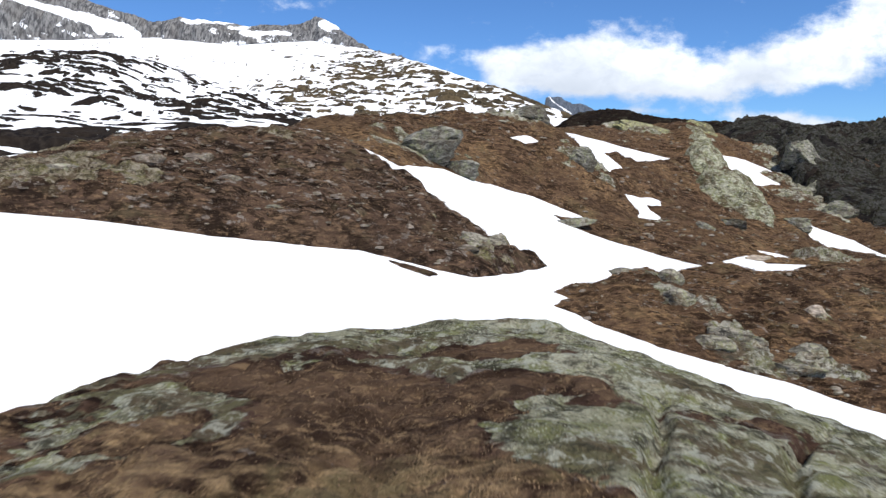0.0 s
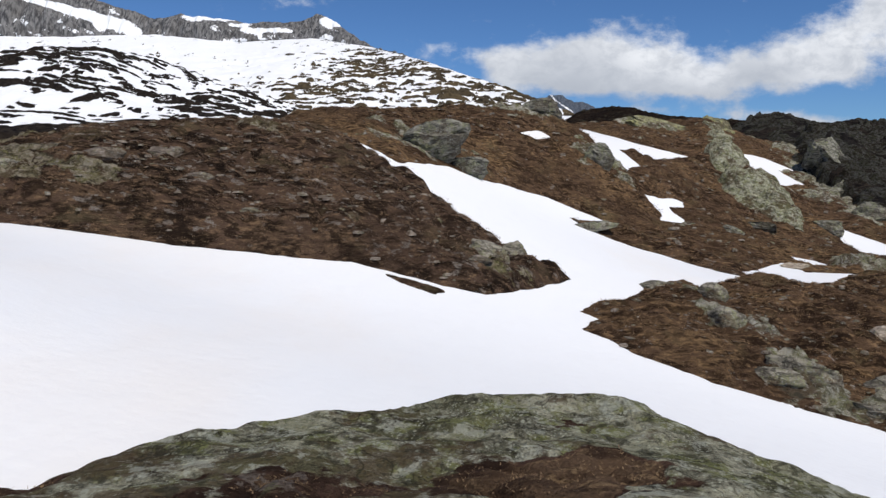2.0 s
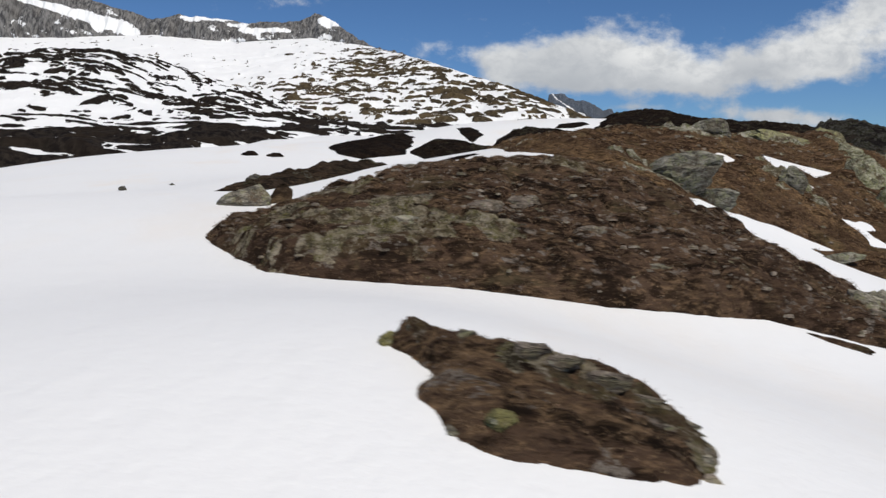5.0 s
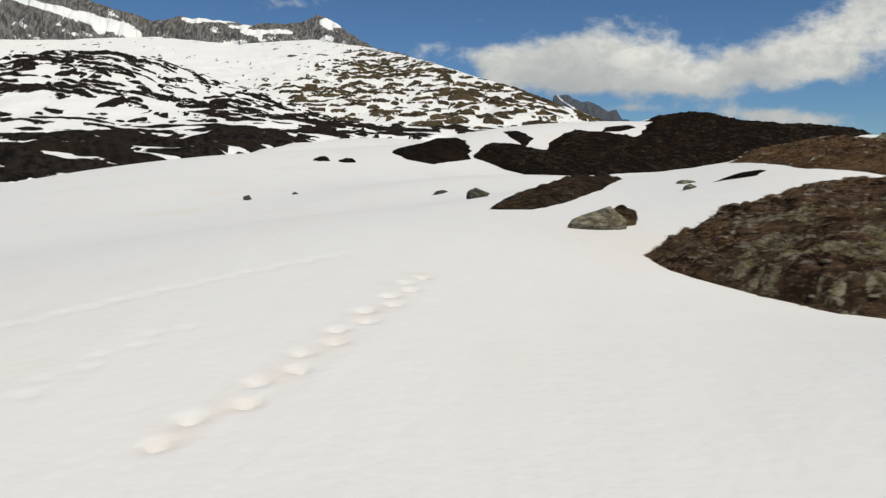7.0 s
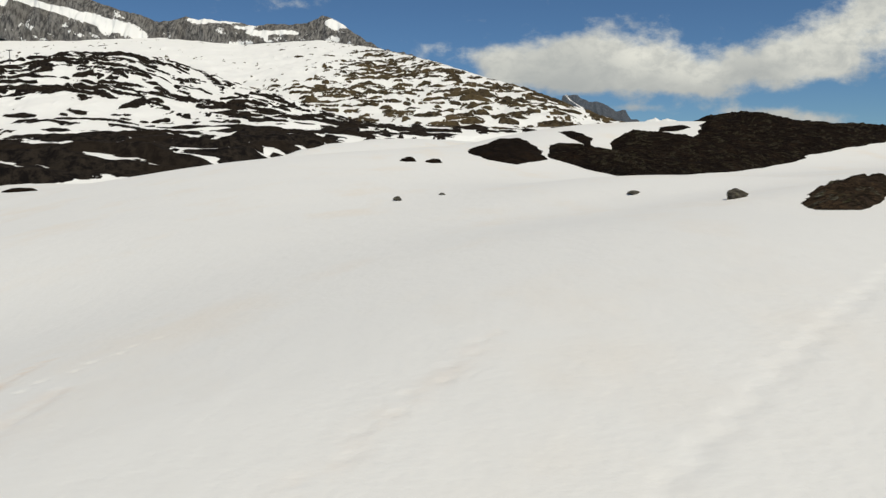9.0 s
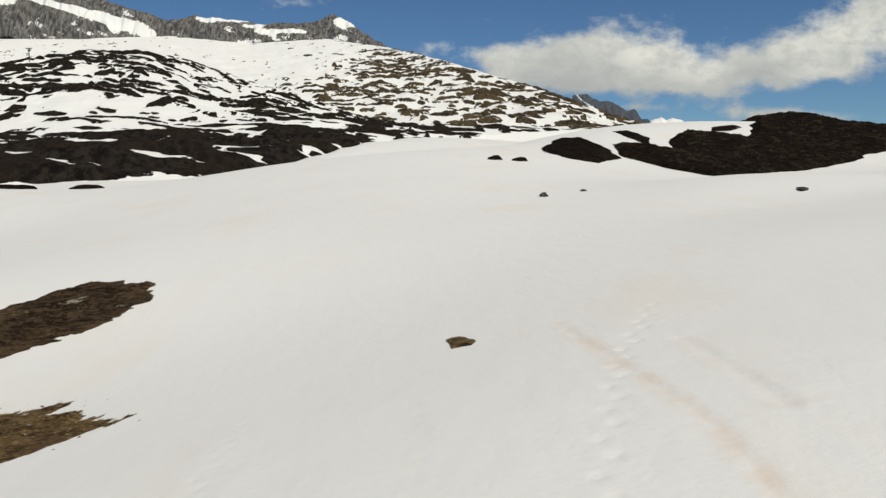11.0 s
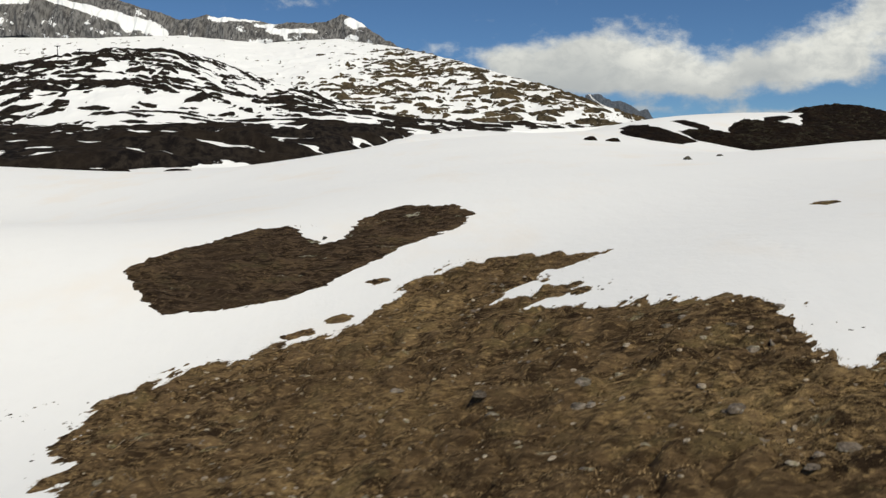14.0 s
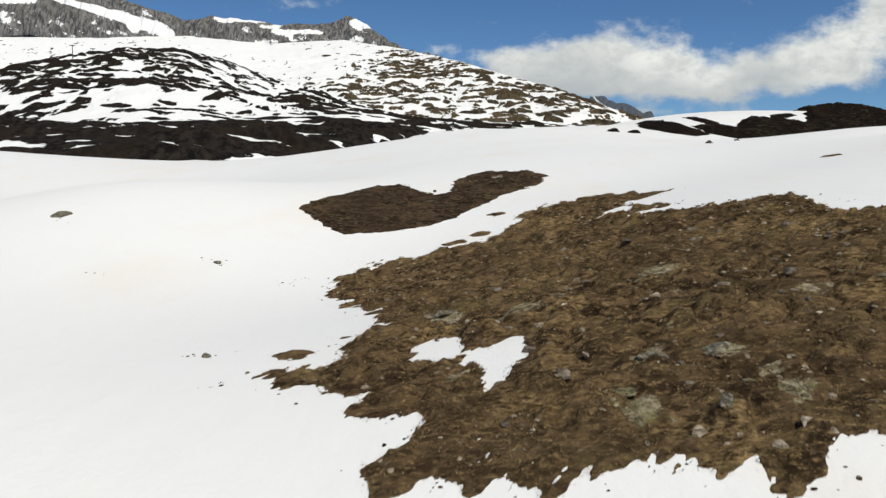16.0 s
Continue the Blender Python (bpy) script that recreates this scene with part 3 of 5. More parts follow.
def trodden(x, y):
    """How deep the tracks lie, and the dust in them."""
    deep, dust = np.zeros(x.shape), np.zeros(x.shape)
    for line, width, depth, stride, dirt in TRACKS:
        p, run = np.array(line), 0.0
        for (ax, ay), (bx, by) in zip(p[:-1], p[1:]):
            length = math.hypot(bx - ax, by - ay)
            ux, uy = (bx - ax) / length, (by - ay) / length
            s, side = (x - ax) * ux + (y - ay) * uy, (y - ay) * ux - (x - ax) * uy
            on = (s > -0.2) & (s < length + 0.2) & (np.abs(side) < 2.5)
            wob = side + 0.12 * fbm(x, y, 1.3, 2, 77)
            if stride:
                step = (s + run) / stride
                beat = (step - np.floor(step) - 0.5) * stride
                foot = 0.13 * np.where(np.floor(step) % 2 < 1, 1, -1)
                g = np.exp(-((beat / 0.13) ** 2) - ((wob - foot) / (0.75 * width)) ** 2)
                rim = np.exp(-(((np.hypot(beat, wob - foot) - 0.24) / 0.08) ** 2)) * 0.35
            else:
                g, rim = np.exp(-((wob / width) ** 2)), np.exp(-(((np.abs(wob) - 2.2 * width) / width) ** 2)) * 0.35
            deep = np.where(on, np.minimum(deep, -depth * (g - rim)), deep)
            dust = np.where(on, np.maximum(dust, dirt * np.exp(-((side / (2.5 * width)) ** 2))), dust)
            run += length
    return deep, dust


def merge(*runs):
    return np.unique(np.concatenate(runs).round(4))


coarse_x, coarse_y = stretch(-112, 36, 0.7, -4600, 4600, 1.10), stretch(-34, 62, 0.7, -4600, 4600, 1.10)
xs, ys = np.meshgrid(merge(coarse_x[(coarse_x < -57) | (coarse_x > -22)], np.arange(-57, -21.9, 0.13)), merge(coarse_y[(coarse_y < 9) | (coarse_y > 23)], np.arange(9, 23.1, 0.13)))
deep, dust = trodden(xs, ys)
tagged(new("ground", sheet("ground", xs, ys, relief(xs, ys) + deep, SNOW, None, {"dust": dust})),
       "old white spring snow sheet with faint reddish dust", "snow field", kind="structure")


# ---- mountains ----
def along(nodes, n):
    p = np.array(nodes, float)
    s = np.r_[0, np.cumsum(np.hypot(*np.diff(p[:, :2], axis=0).T))]
    u = np.linspace(0, s[-1], n)
    return np.stack([np.interp(u, s, p[:, k]) for k in range(3)], 1)


def ledges_on(xs, ys, pitch, tall, wide, seed, bias, front=0.3, lean=0.0):
    """Ice-worn rock steps: steep bare fronts, long snowy backs. Returns the rise and how bare it is, above 0 with no snow."""
    run = (ys + lean * xs + 1.5 * pitch * 2 * fbm(xs, ys, 3.2 * wide, 3, seed) + 0.35 * pitch * 2 * fbm(xs, ys, 0.6 * wide, 3, seed + 2)) / pitch
    band = np.floor(run)
    part = run - band
    size = 0.42 + 1.9 * fbm(xs + 61.7 * band, 37.3 * band + 0 * xs, wide, 4, seed + 1, 0.55) + bias
    size = np.clip(size, 0, 1.25)
    rise_ = np.where(part < front, ease(part, 0, front), 1 - (part - front) / (1 - front))
    face = np.minimum(part / 0.06, (front * (0.6 + 0.9 * size) - part) / 0.18)
    bare = np.minimum(np.clip(face, -1, 1), (size - 0.40) * 3.0) * 0.4 + 0.85 * fbm(xs, ys * 0.7, 0.38 * wide, 5, seed + 5, 0.62)
    return tall * size * rise_, bare


def spots(xs, zs, marks):
    """Soft ellipses: x, z, half width, half height, weight."""
    return sum(w * np.exp(-(((xs - a) / b) ** 2) - ((zs - c) / d) ** 2) for a, c, b, d, w in marks)


def flank(name, label, category, crest, foot, mat, nu, nv, bulge, rough, size, seed, cover, ribs=0.0, back=300.0, crisp=0.0, lift=2.0, skirt=(0, 0), hem=0.0, side=(0, 0), steps=None):
    """A mountainside between its crest and its foot, with a short back slope behind the crest. cover: how bare it is at a place, above 0 with no snow."""
    top, low = along(crest, nu), along(foot, nu)
    top[:, 2] += crisp * 2 * fbm(np.arange(nu) * 1.0, np.zeros(nu), 14.0, 4, seed)
    v = np.linspace(0, 1, nv)[:, None]
    xs, ys = low[:, 0] + (top[:, 0] - low[:, 0]) * v, low[:, 1] + (top[:, 1] - low[:, 1]) * v
    zs = low[:, 2] + (top[:, 2] - low[:, 2]) * (v**bulge)
    body = np.sin(np.pi * np.clip(v, 0, 1)) ** 0.5 + 0.12
    zs = zs + rough * 2 * fbm(xs, ys, size, 5, seed) * body
    if ribs:
        rib = np.abs(fbm(xs, zs * 0.3, size * 0.5, 4, seed + 3))
        ys = ys - ribs * (0.5 - rib * 2) * body
    if steps:
        up, bare = ledges_on(xs, ys, *steps, cover(xs, ys, zs))
        zs = zs + up * np.clip(6 * v, 0, 1) * np.clip(12 * (1 - v), 0.15, 1)
    else:
        bare = cover(xs, ys, zs)
    bare = bare - hem * (1 - ease(v + 2.4 * fbm(xs, ys * 0, 0.7 * size, 4, seed + 8), 0.05, 0.40))
    zs = zs + lift * ease(bare, 0.0, 0.15) * body
    xs, ys, zs = np.vstack([xs, top[:, 0]]), np.vstack([ys, top[:, 1] + back]), np.vstack([zs, top[:, 2] - back * 0.8])
    bare = np.vstack([bare, bare[-1]])
    if skirt[0]:
        xs, ys, zs = np.vstack([xs[0], xs[0], xs]), np.vstack([ys[0] - skirt[0], ys[0] - 1.5, ys]), np.vstack([zs[0] - skirt[1], zs[0] - 0.5, zs])
        bare = np.vstack([bare[0] * 0 - 0.5, bare[0] * 0 - 0.5, bare])
    if side[0]:
        for k in range(1, 9):
            xs, ys = np.hstack([xs, xs[:, -1:] + side[0] / 8]), np.hstack([ys, ys[:, -1:]])
            zs, bare = np.hstack([zs, zs[:, -1:] - side[1] * k / 36]), np.hstack([bare, bare[:, -1:] - 0.06])
    return tagged(new(name, sheet(name, xs, ys, zs, mat, None, {"bare": bare})), label, category, kind="structure")


# crest and foot lines
CREST = [
    (-1770, 2500, 685), (-1579, 2500, 633), (-1420, 2500, 615), (-1278, 2500, 600), (-1138, 2520, 565),
    (-1049, 2520, 530), (-924, 2520, 497), (-843, 2520, 508), (-717, 2520, 496), (-627, 2520, 482),
    (-500, 2520, 486), (-455, 2520, 488), (-406, 2520, 511), (-344, 2500, 484), (-272, 2400, 420),
    (-210, 2300, 376), (-59, 1900, 278),
]
CLIFF_FOOT = [
    (-1717, 2400, 441), (-1530, 2400, 415), (-1380, 2410, 428), (-1278, 2410, 403), (-1144, 2420, 418),
    (-1047, 2440, 402), (-902, 2450, 400), (-751, 2440, 399), (-645, 2440, 408), (-559, 2450, 418),
    (-418, 2450, 423), (-267, 2340, 377), (-205, 2240, 354), (-59, 1860, 267),
]
APRON = [
    (-1723, 2410, 436), (-1535, 2410, 420), (-1385, 2420, 422), (-1147, 2430, 425), (-905, 2460, 436),
    (-647, 2450, 412), (-419, 2460, 426), (-204, 2220, 360), (-57, 1750, 258), (40, 1450, 186),
    (111, 1250, 137), (163, 1130, 99), (181, 1060, 81), (202, 1000, 65), (221, 950, 55),
]
SLOPE_FOOT = [
    (-404, 520, 31), (-363, 520, 32), (-329, 520, 32), (-267, 500, 31), (-215, 500, 29),
    (-163, 500, 28), (-112, 480, 26), (-73, 480, 26), (-43, 500, 28), (-9, 520, 29),
    (30, 560, 33), (69, 600, 36), (95, 640, 39), (125, 680, 40), (153, 700, 37),
]
HILL_CREST = [
    (-635, 850, 97), (-586, 880, 119), (-539, 900, 132), (-494, 900, 140), (-469, 930, 150),
    (-423, 1020, 161), (-384, 1080, 155), (-361, 1110, 148), (-307, 1080, 128), (-237, 1000, 103),
    (-178, 900, 80), (-128, 800, 58),
]
HILL_FOOT = [
    (-334, 420, 22), (-300, 420, 24), (-273, 420, 25), (-252, 420, 26), (-238, 430, 28),
    (-208, 450, 29), (-186, 460, 30), (-175, 470, 32), (-157, 480, 33), (-137, 500, 35),
    (-118, 520, 36), (-98, 540, 36),
]
CRAG = [
    (193, 1450, 148), (215, 1450, 151), (243, 1450, 136), (258, 1450, 138), (279, 1450, 128), (295, 1450, 117),
    (311, 1450, 121), (322, 1450, 104), (335, 1450, 100), (343, 1450, 88), (360, 1450, 84), (386, 1450, 70), (415, 1450, 56),
]
FAR = [
    (1146, 4600, 290), (1213, 4600, 322), (1246, 4600, 335), (1280, 4600, 322), (1313, 4600, 335),
    (1347, 4600, 322), (1482, 4600, 281), (1717, 4600, 286),
]

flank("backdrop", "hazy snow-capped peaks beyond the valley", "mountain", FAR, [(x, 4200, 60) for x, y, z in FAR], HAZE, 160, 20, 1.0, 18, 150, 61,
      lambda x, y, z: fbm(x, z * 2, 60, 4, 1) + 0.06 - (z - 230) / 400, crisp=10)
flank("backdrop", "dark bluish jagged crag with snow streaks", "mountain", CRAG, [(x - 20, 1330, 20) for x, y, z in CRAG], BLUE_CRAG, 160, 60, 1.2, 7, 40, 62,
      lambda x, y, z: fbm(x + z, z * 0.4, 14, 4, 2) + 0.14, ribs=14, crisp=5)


def cliff_cover(x, y, z):
    """Steep rock, bare but for one slanting gully, ledges and the summit's snow cap."""
    gully = np.exp(-(((z - 496 + 0.29 * (x + 1130)) / (9 + 9 * ease(x, -1250, -1000))) ** 2)) * ease(x, -1420, -1330) * (1 - ease(x, -1010, -930))
    snow = spots(x, z, [(-760, 497, 70, 13, 0.8), (-566, 452, 75, 9, 0.7), (-352, 484, 30, 22, 0.8), (-1440, 545, 60, 16, 0.7), (-1560, 470, 50, 10, 0.5), (-660, 474, 30, 8, 0.4)])
    return 0.21 + 0.75 * fbm(x + 0.6 * z, z * 1.2, 34, 5, 3, 0.6) - 0.9 * gully - snow


def slope_cover(x, y, z):
    """Scattered outcrops, closer to one another low down and towards the end of the ridge."""
    white = ease(-x, 170, 340) * ease(z, 120, 190)
    return -0.07 + 0.34 * fbm(x, y, 120, 3, 5) - 0.40 * white + 0.10 * ease(z, 130, 260) * (1 - white) + 0.16 * ease(x, -150, 140) + spots(x, z, [(-230, 128, 40, 12, 0.30), (-130, 225, 60, 40, 0.12), (10, 110, 60, 30, 0.12)])


def hill_cover(x, y, z):
    return 0.04 + 0.3 * fbm(x, y, 90, 3, 7) + spots(x, z, [(-505, 112, 85, 20, 0.45), (-415, 138, 50, 12, 0.25), (-330, 67, 95, 7, 0.5), (-330, 48, 150, 5, -0.5), (-250, 90, 70, 30, -0.30), (-150, 44, 60, 10, 0.1)])


flank("mountain", "grey rock ridge with cliffs and snow gullies", "mountain", CREST, CLIFF_FOOT, CLIFF, 900, 60, 0.9, 12, 120, 63, cliff_cover, ribs=45, crisp=7, lift=0, hem=0.10)
flank("mountain", "broad snow-covered mountainside with brown patches", "mountain", APRON, SLOPE_FOOT, SLOPE, 640, 560, 1.35, 8, 60, 64, slope_cover, crisp=2, lift=0, skirt=(160, 50), steps=(33.0, 6.5, 23.0, 91))
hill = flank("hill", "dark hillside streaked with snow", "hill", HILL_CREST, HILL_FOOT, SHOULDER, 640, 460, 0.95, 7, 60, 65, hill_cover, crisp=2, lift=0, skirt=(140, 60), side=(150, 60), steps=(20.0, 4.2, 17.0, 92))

# the rock steps at the foot of the hill
xs, ys = np.meshgrid(np.arange(-400, 60, 0.9), np.arange(205, 580, 0.9))
up = ys - foot_line(xs)
thick = np.interp(up, [0, 25, 55, 70, 90, 190, 260], [0.40, 0.40, 0.28, 0.02, 0.14, 0.10, -0.02])
thin = np.interp(up, [0, 60, 130, 200], [-0.08, 0.04, 0.06, 0.0])
near = 1 - ease(xs, -125, -85)
dz, bare = ledges_on(xs, ys, 21.0, 3.6, 24.0, 93, thick * near + thin * (1 - near), 0.42)
bare = bare + (0.20 * (1 - ease(up, 40, 62)) + 0.35 * (1 - ease(up, 10, 26))) * ease(up, 0, 5) * near
step_in = ease(up + 9 * fbm(xs, ys, 30, 4, 94), -1, 9)
z = np.where(up < -14, relief(xs, ys) - 1.5, relief(xs, ys) * (1 - step_in) + (bench(xs, ys) + dz + 1.2 * fbm(xs, ys, 12, 4, 95)) * step_in - 0.4 * (1 - step_in))
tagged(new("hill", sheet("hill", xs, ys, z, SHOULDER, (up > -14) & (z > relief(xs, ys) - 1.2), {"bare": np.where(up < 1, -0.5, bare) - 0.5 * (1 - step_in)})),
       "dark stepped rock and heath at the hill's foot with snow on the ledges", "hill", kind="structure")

# ---- ground the snow has left ----
HUMP = [(-16.8, 21.6), (-15.5, 19.5), (-14.3, 18.0), (-13.3, 17.6), (-11.6, 17.7), (-9.8, 18.1), (-7.7, 18.2), (-6.3, 18.3), (-4.0, 18.8), (-2.4, 19.3),
        (-1.4, 19.2), (-0.1, 19.0), (1.0, 19.2), (2.2, 20.4), (3.7, 22.3), (3.4, 22.8), (2.1, 22.4), (1.7, 23.2), (0.2, 25.0), (-2.1, 27.0),
        (-4.2, 29.2), (-6.5, 29.4), (-9.3, 28.6), (-12.0, 27.5), (-14.4, 26.2), (-16.0, 24.9), (-17.0, 23.2)]
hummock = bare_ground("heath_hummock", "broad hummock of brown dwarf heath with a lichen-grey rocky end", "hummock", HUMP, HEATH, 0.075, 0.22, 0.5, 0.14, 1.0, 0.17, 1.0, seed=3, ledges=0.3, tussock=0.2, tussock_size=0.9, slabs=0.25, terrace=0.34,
                      shape=lambda x, y: np.interp(x, [-17, -15.5, -14, -12.5, -10, -7.5, -5.5, -3.5, -1, 4], [0.05, 0.35, 0.78, 1.02, 1.10, 0.88, 0.76, 0.62, 0.38, 0.1]) * np.interp(y, [17.5, 20.0, 23, 26, 29], [0.5, 1.0, 1.05, 0.85, 0.3]) * (1 - 0.3 * ease(-x, 11.5, 15.5) * ease(y, 20.5, 24)),
                      rocky=[(-13.2, 18.9, 1.9), (-14.6, 20.4, 1.9), (-11.4, 19.4, 1.5), (-11.6, 21.0, 1.4), (-13.0, 22.8, 1.4), (-9.0, 19.6, 0.8), (1.2, 21.2, 1.0), (-6.4, 26.2, 1.0)])
HUMP_TOP = BARE[-1]
bare_ground("heath_strip", "thin strip of dark heath in the snow", "heath patch", [(-1.6, 19.0), (-1.0, 19.0), (-0.1, 18.8), (0.0, 18.6), (-0.3, 18.3), (-1.1, 18.6)], HEATH, 0.06, 0.12, 0.3, 0.1, 0.5, 0.05, 0.5, seed=4)
KNOLL = [(3.3, 18.3), (3.8, 17.9), (4.2, 17.3), (5.4, 16.7), (6.6, 16.3), (7.7, 16.1), (9.0, 16.0), (10.5, 15.0), (17, 14), (26, 22), (30, 34), (22, 36),
         (18.0, 34.0), (16.0, 31.3), (14.4, 29.4), (12.8, 28.5), (11.0, 28.9), (9.1, 25.9), (8.6, 23.1), (8.2, 24.3), (7.5, 24.9), (6.1, 23.6), (5.6, 22.5), (4.0, 20.6), (3.5, 19.7), (3.9, 19.4)]
knoll = bare_ground("heath_knoll", "ochre-brown heath knoll with grey rock ledges", "hummock", KNOLL, OCHRE, 0.1, 0.35, 0.9, 0.16, 1.0, 0.22, 1.4, seed=5, ledges=0.4, tussock=0.15, tussock_size=0.8, slabs=0.4, terrace=0.4,
                    rocky=[(7.6, 20.5, 1.3), (8.2, 17.6, 1.2), (7.8, 22.8, 0.9), (12.4, 21.6, 1.0), (17, 24, 2.0), (10.5, 17, 1.4)])
KNOLL_TOP = BARE[-1]
SNOW_A = [(9.2, 60), (11.0, 55.4), (13.4, 54.9), (17.6, 55.6), (13.5, 50.6), (10.9, 48.6), (11.6, 46.2), (10.1, 43.2), (9.1, 46.3), (8.4, 52)]
SNOW_B = [(21.8, 57.0), (22.8, 60.5), (24.4, 64.0), (27.0, 65.4), (29.4, 64.6), (27.4, 62.2), (28.4, 60.4), (26.0, 57.6), (23.6, 54.4), (22.4, 54.6)]
SNOW_C = [(10.7, 40.6), (11.6, 41.1), (12.4, 42.3), (13.3, 42.7), (12.9, 41.6), (11.8, 40.5), (11.8, 39.8), (12.3, 39.2), (11.9, 38.4), (10.4, 37.7), (11.0, 38.8)]
SNOW_D = [(24.6, 49.0), (26.8, 46.2), (27.4, 41.6), (24.5, 42.2), (24.0, 45.8)]
SNOW_E = [(3.9, 42.1), (5.3, 43.9), (6.0, 43.4), (4.9, 42.0)]
SNOW_F = [(12.4, 31.3), (14.0, 33.6), (15.6, 35.4), (16.2, 35.2), (15.6, 32.0), (14.4, 31.5), (11.8, 28.6)]
SNOW_G = [(17.0, 37.9), (18.5, 38.2), (18.5, 35.6), (17.2, 35.8)]
RIB = [(22.2, 66), (21.6, 62), (21.0, 58), (21.2, 54), (21.8, 50), (22.1, 47)]


def rib(x, y):
    """A long whaleback of rock that runs down the hillside."""
    d = np.full(np.shape(x), 9.0)
    for (ax, ay), (bx, by) in zip(RIB[:-1], RIB[1:]):
        t = np.clip(((x - ax) * (bx - ax) + (y - ay) * (by - ay)) / ((bx - ax) ** 2 + (by - ay) ** 2), 0, 1)
        d = np.minimum(d, np.hypot(x - ax - t * (bx - ax), y - ay - t * (by - ay)))
    return np.interp(y, [46, 50, 58, 66], [0.2, 0.5, 0.8, 1.0]) * np.exp(-((d / (1.8 + 0.8 * fbm(x, y, 3, 3, 88))) ** 4))


HILLSIDE = [(-4.4, 30.9), (-1.8, 28.9), (0.1, 31.9), (1.1, 32.3), (2.8, 33.6), (4.5, 34.8), (7.5, 34.9), (5.4, 33.1), (6.3, 32.1), (7.8, 31.8), (9.1, 31.9), (10.2, 30.8),
            (11.4, 29.6), (13.6, 31.9), (14.8, 32.6), (16.3, 33.8), (20.3, 34.9), (32, 34), (45, 50), (62, 80), (75, 110), (60, 122), (35, 108), (20, 88), (8, 66), (-3, 52), (-8, 41), (-7.5, 34)]
hillside = bare_ground("heath_hillside", "rising brown heath hillside with lichened rock bands", "hillside", HILLSIDE, OCHRE, 0.2, 0.3, 0.9, 0.22, 1.2, 0.28, 2.0, holes=[SNOW_A, SNOW_B, SNOW_C, SNOW_D, SNOW_E, SNOW_F, SNOW_G], seed=6, shape=rib, ledges=0.5, slabs=1.2, terrace=0.8, tussock=0.2, tussock_size=1.2,
                       rocky=[(-0.8, 33.0, 2.4), (8.4, 42.5, 2.4), (17.5, 65, 3.5), (30, 63, 5), (28, 53, 4), (20, 36, 2), (5, 47, 2.5), (34, 72, 6)])
HILLSIDE_TOP = BARE[-1]
OUTCROP = [(33, 90), (36, 84), (44, 80), (56, 84), (72, 96), (84, 112), (80, 128), (62, 128), (46, 118), (36, 104)]
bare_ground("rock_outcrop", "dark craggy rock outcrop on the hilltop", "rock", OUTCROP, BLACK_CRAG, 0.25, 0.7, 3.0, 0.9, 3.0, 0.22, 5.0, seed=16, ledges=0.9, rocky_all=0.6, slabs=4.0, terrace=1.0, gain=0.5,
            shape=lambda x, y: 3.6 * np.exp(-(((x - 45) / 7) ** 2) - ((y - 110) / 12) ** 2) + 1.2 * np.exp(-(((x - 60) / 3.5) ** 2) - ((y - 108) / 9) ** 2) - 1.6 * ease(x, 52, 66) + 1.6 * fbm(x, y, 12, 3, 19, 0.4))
CRAG_FACE = [(27, 52), (31, 47), (40, 46), (55, 52), (66, 66), (72, 80), (60, 90), (48, 90), (38, 84), (33, 74), (30, 66), (28.5, 58)]
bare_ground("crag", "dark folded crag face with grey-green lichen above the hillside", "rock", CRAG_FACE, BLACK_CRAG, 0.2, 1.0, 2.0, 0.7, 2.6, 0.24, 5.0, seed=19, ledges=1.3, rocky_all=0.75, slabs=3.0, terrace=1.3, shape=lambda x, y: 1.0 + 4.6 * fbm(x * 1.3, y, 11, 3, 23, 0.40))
WHALEBACKS = [([(17.2, 47.6), (18.4, 46.8), (19.8, 45.8), (21.4, 45.4), (22.4, 47.2), (22.9, 50.0), (22.8, 52.2), (21.0, 52.8), (19.0, 52.0), (17.6, 50.4)], 2.1, 61),
              ([(18.0, 52.8), (21.4, 52.8), (22.6, 56.0), (23.4, 61.0), (24.2, 66.0), (22.8, 67.4), (20.8, 66.0), (19.8, 61.0), (18.6, 56.5)], 2.0, 63)]
for ring, tall, seed in WHALEBACKS:
    bare_ground("whaleback_rock", "smooth grey-green lichened whaleback of rock on the heath", "rock", ring, LICHEN, 0.11, tall, 1.2, 0.45, 2.4, 0.13, 1.6, seed=seed, ledges=0.5, terrace=0.5, rocky_all=1.3, crack_size=2.6)
CLEFTS = [((2.6, 4.5), (2.12, 3.52), (1.89, 2.72), (1.5, 1.45), (1.2, 0.4)), ((3.95, 3.9), (3.4, 3.28), (3.05, 2.7), (2.79, 2.15), (2.5, 1.2))]


def clefts(x, y):
    """How near a place is to the clefts that split the rock, from 0 to 1."""
    best = np.full(np.shape(x), 9.0)
    wx = x + 0.16 * fbm(x, y, 0.8, 4, 44, 0.6)
    for line in CLEFTS:
        for (ax, ay), (bx, by) in zip(line[:-1], line[1:]):
            t = np.clip(((wx - ax) * (bx - ax) + (y - ay) * (by - ay)) / ((bx - ax) ** 2 + (by - ay) ** 2), 0, 1)
            best = np.minimum(best, np.hypot(wx - ax - t * (bx - ax), y - ay - t * (by - ay)))
    return np.exp(-((best / 0.075) ** 2))


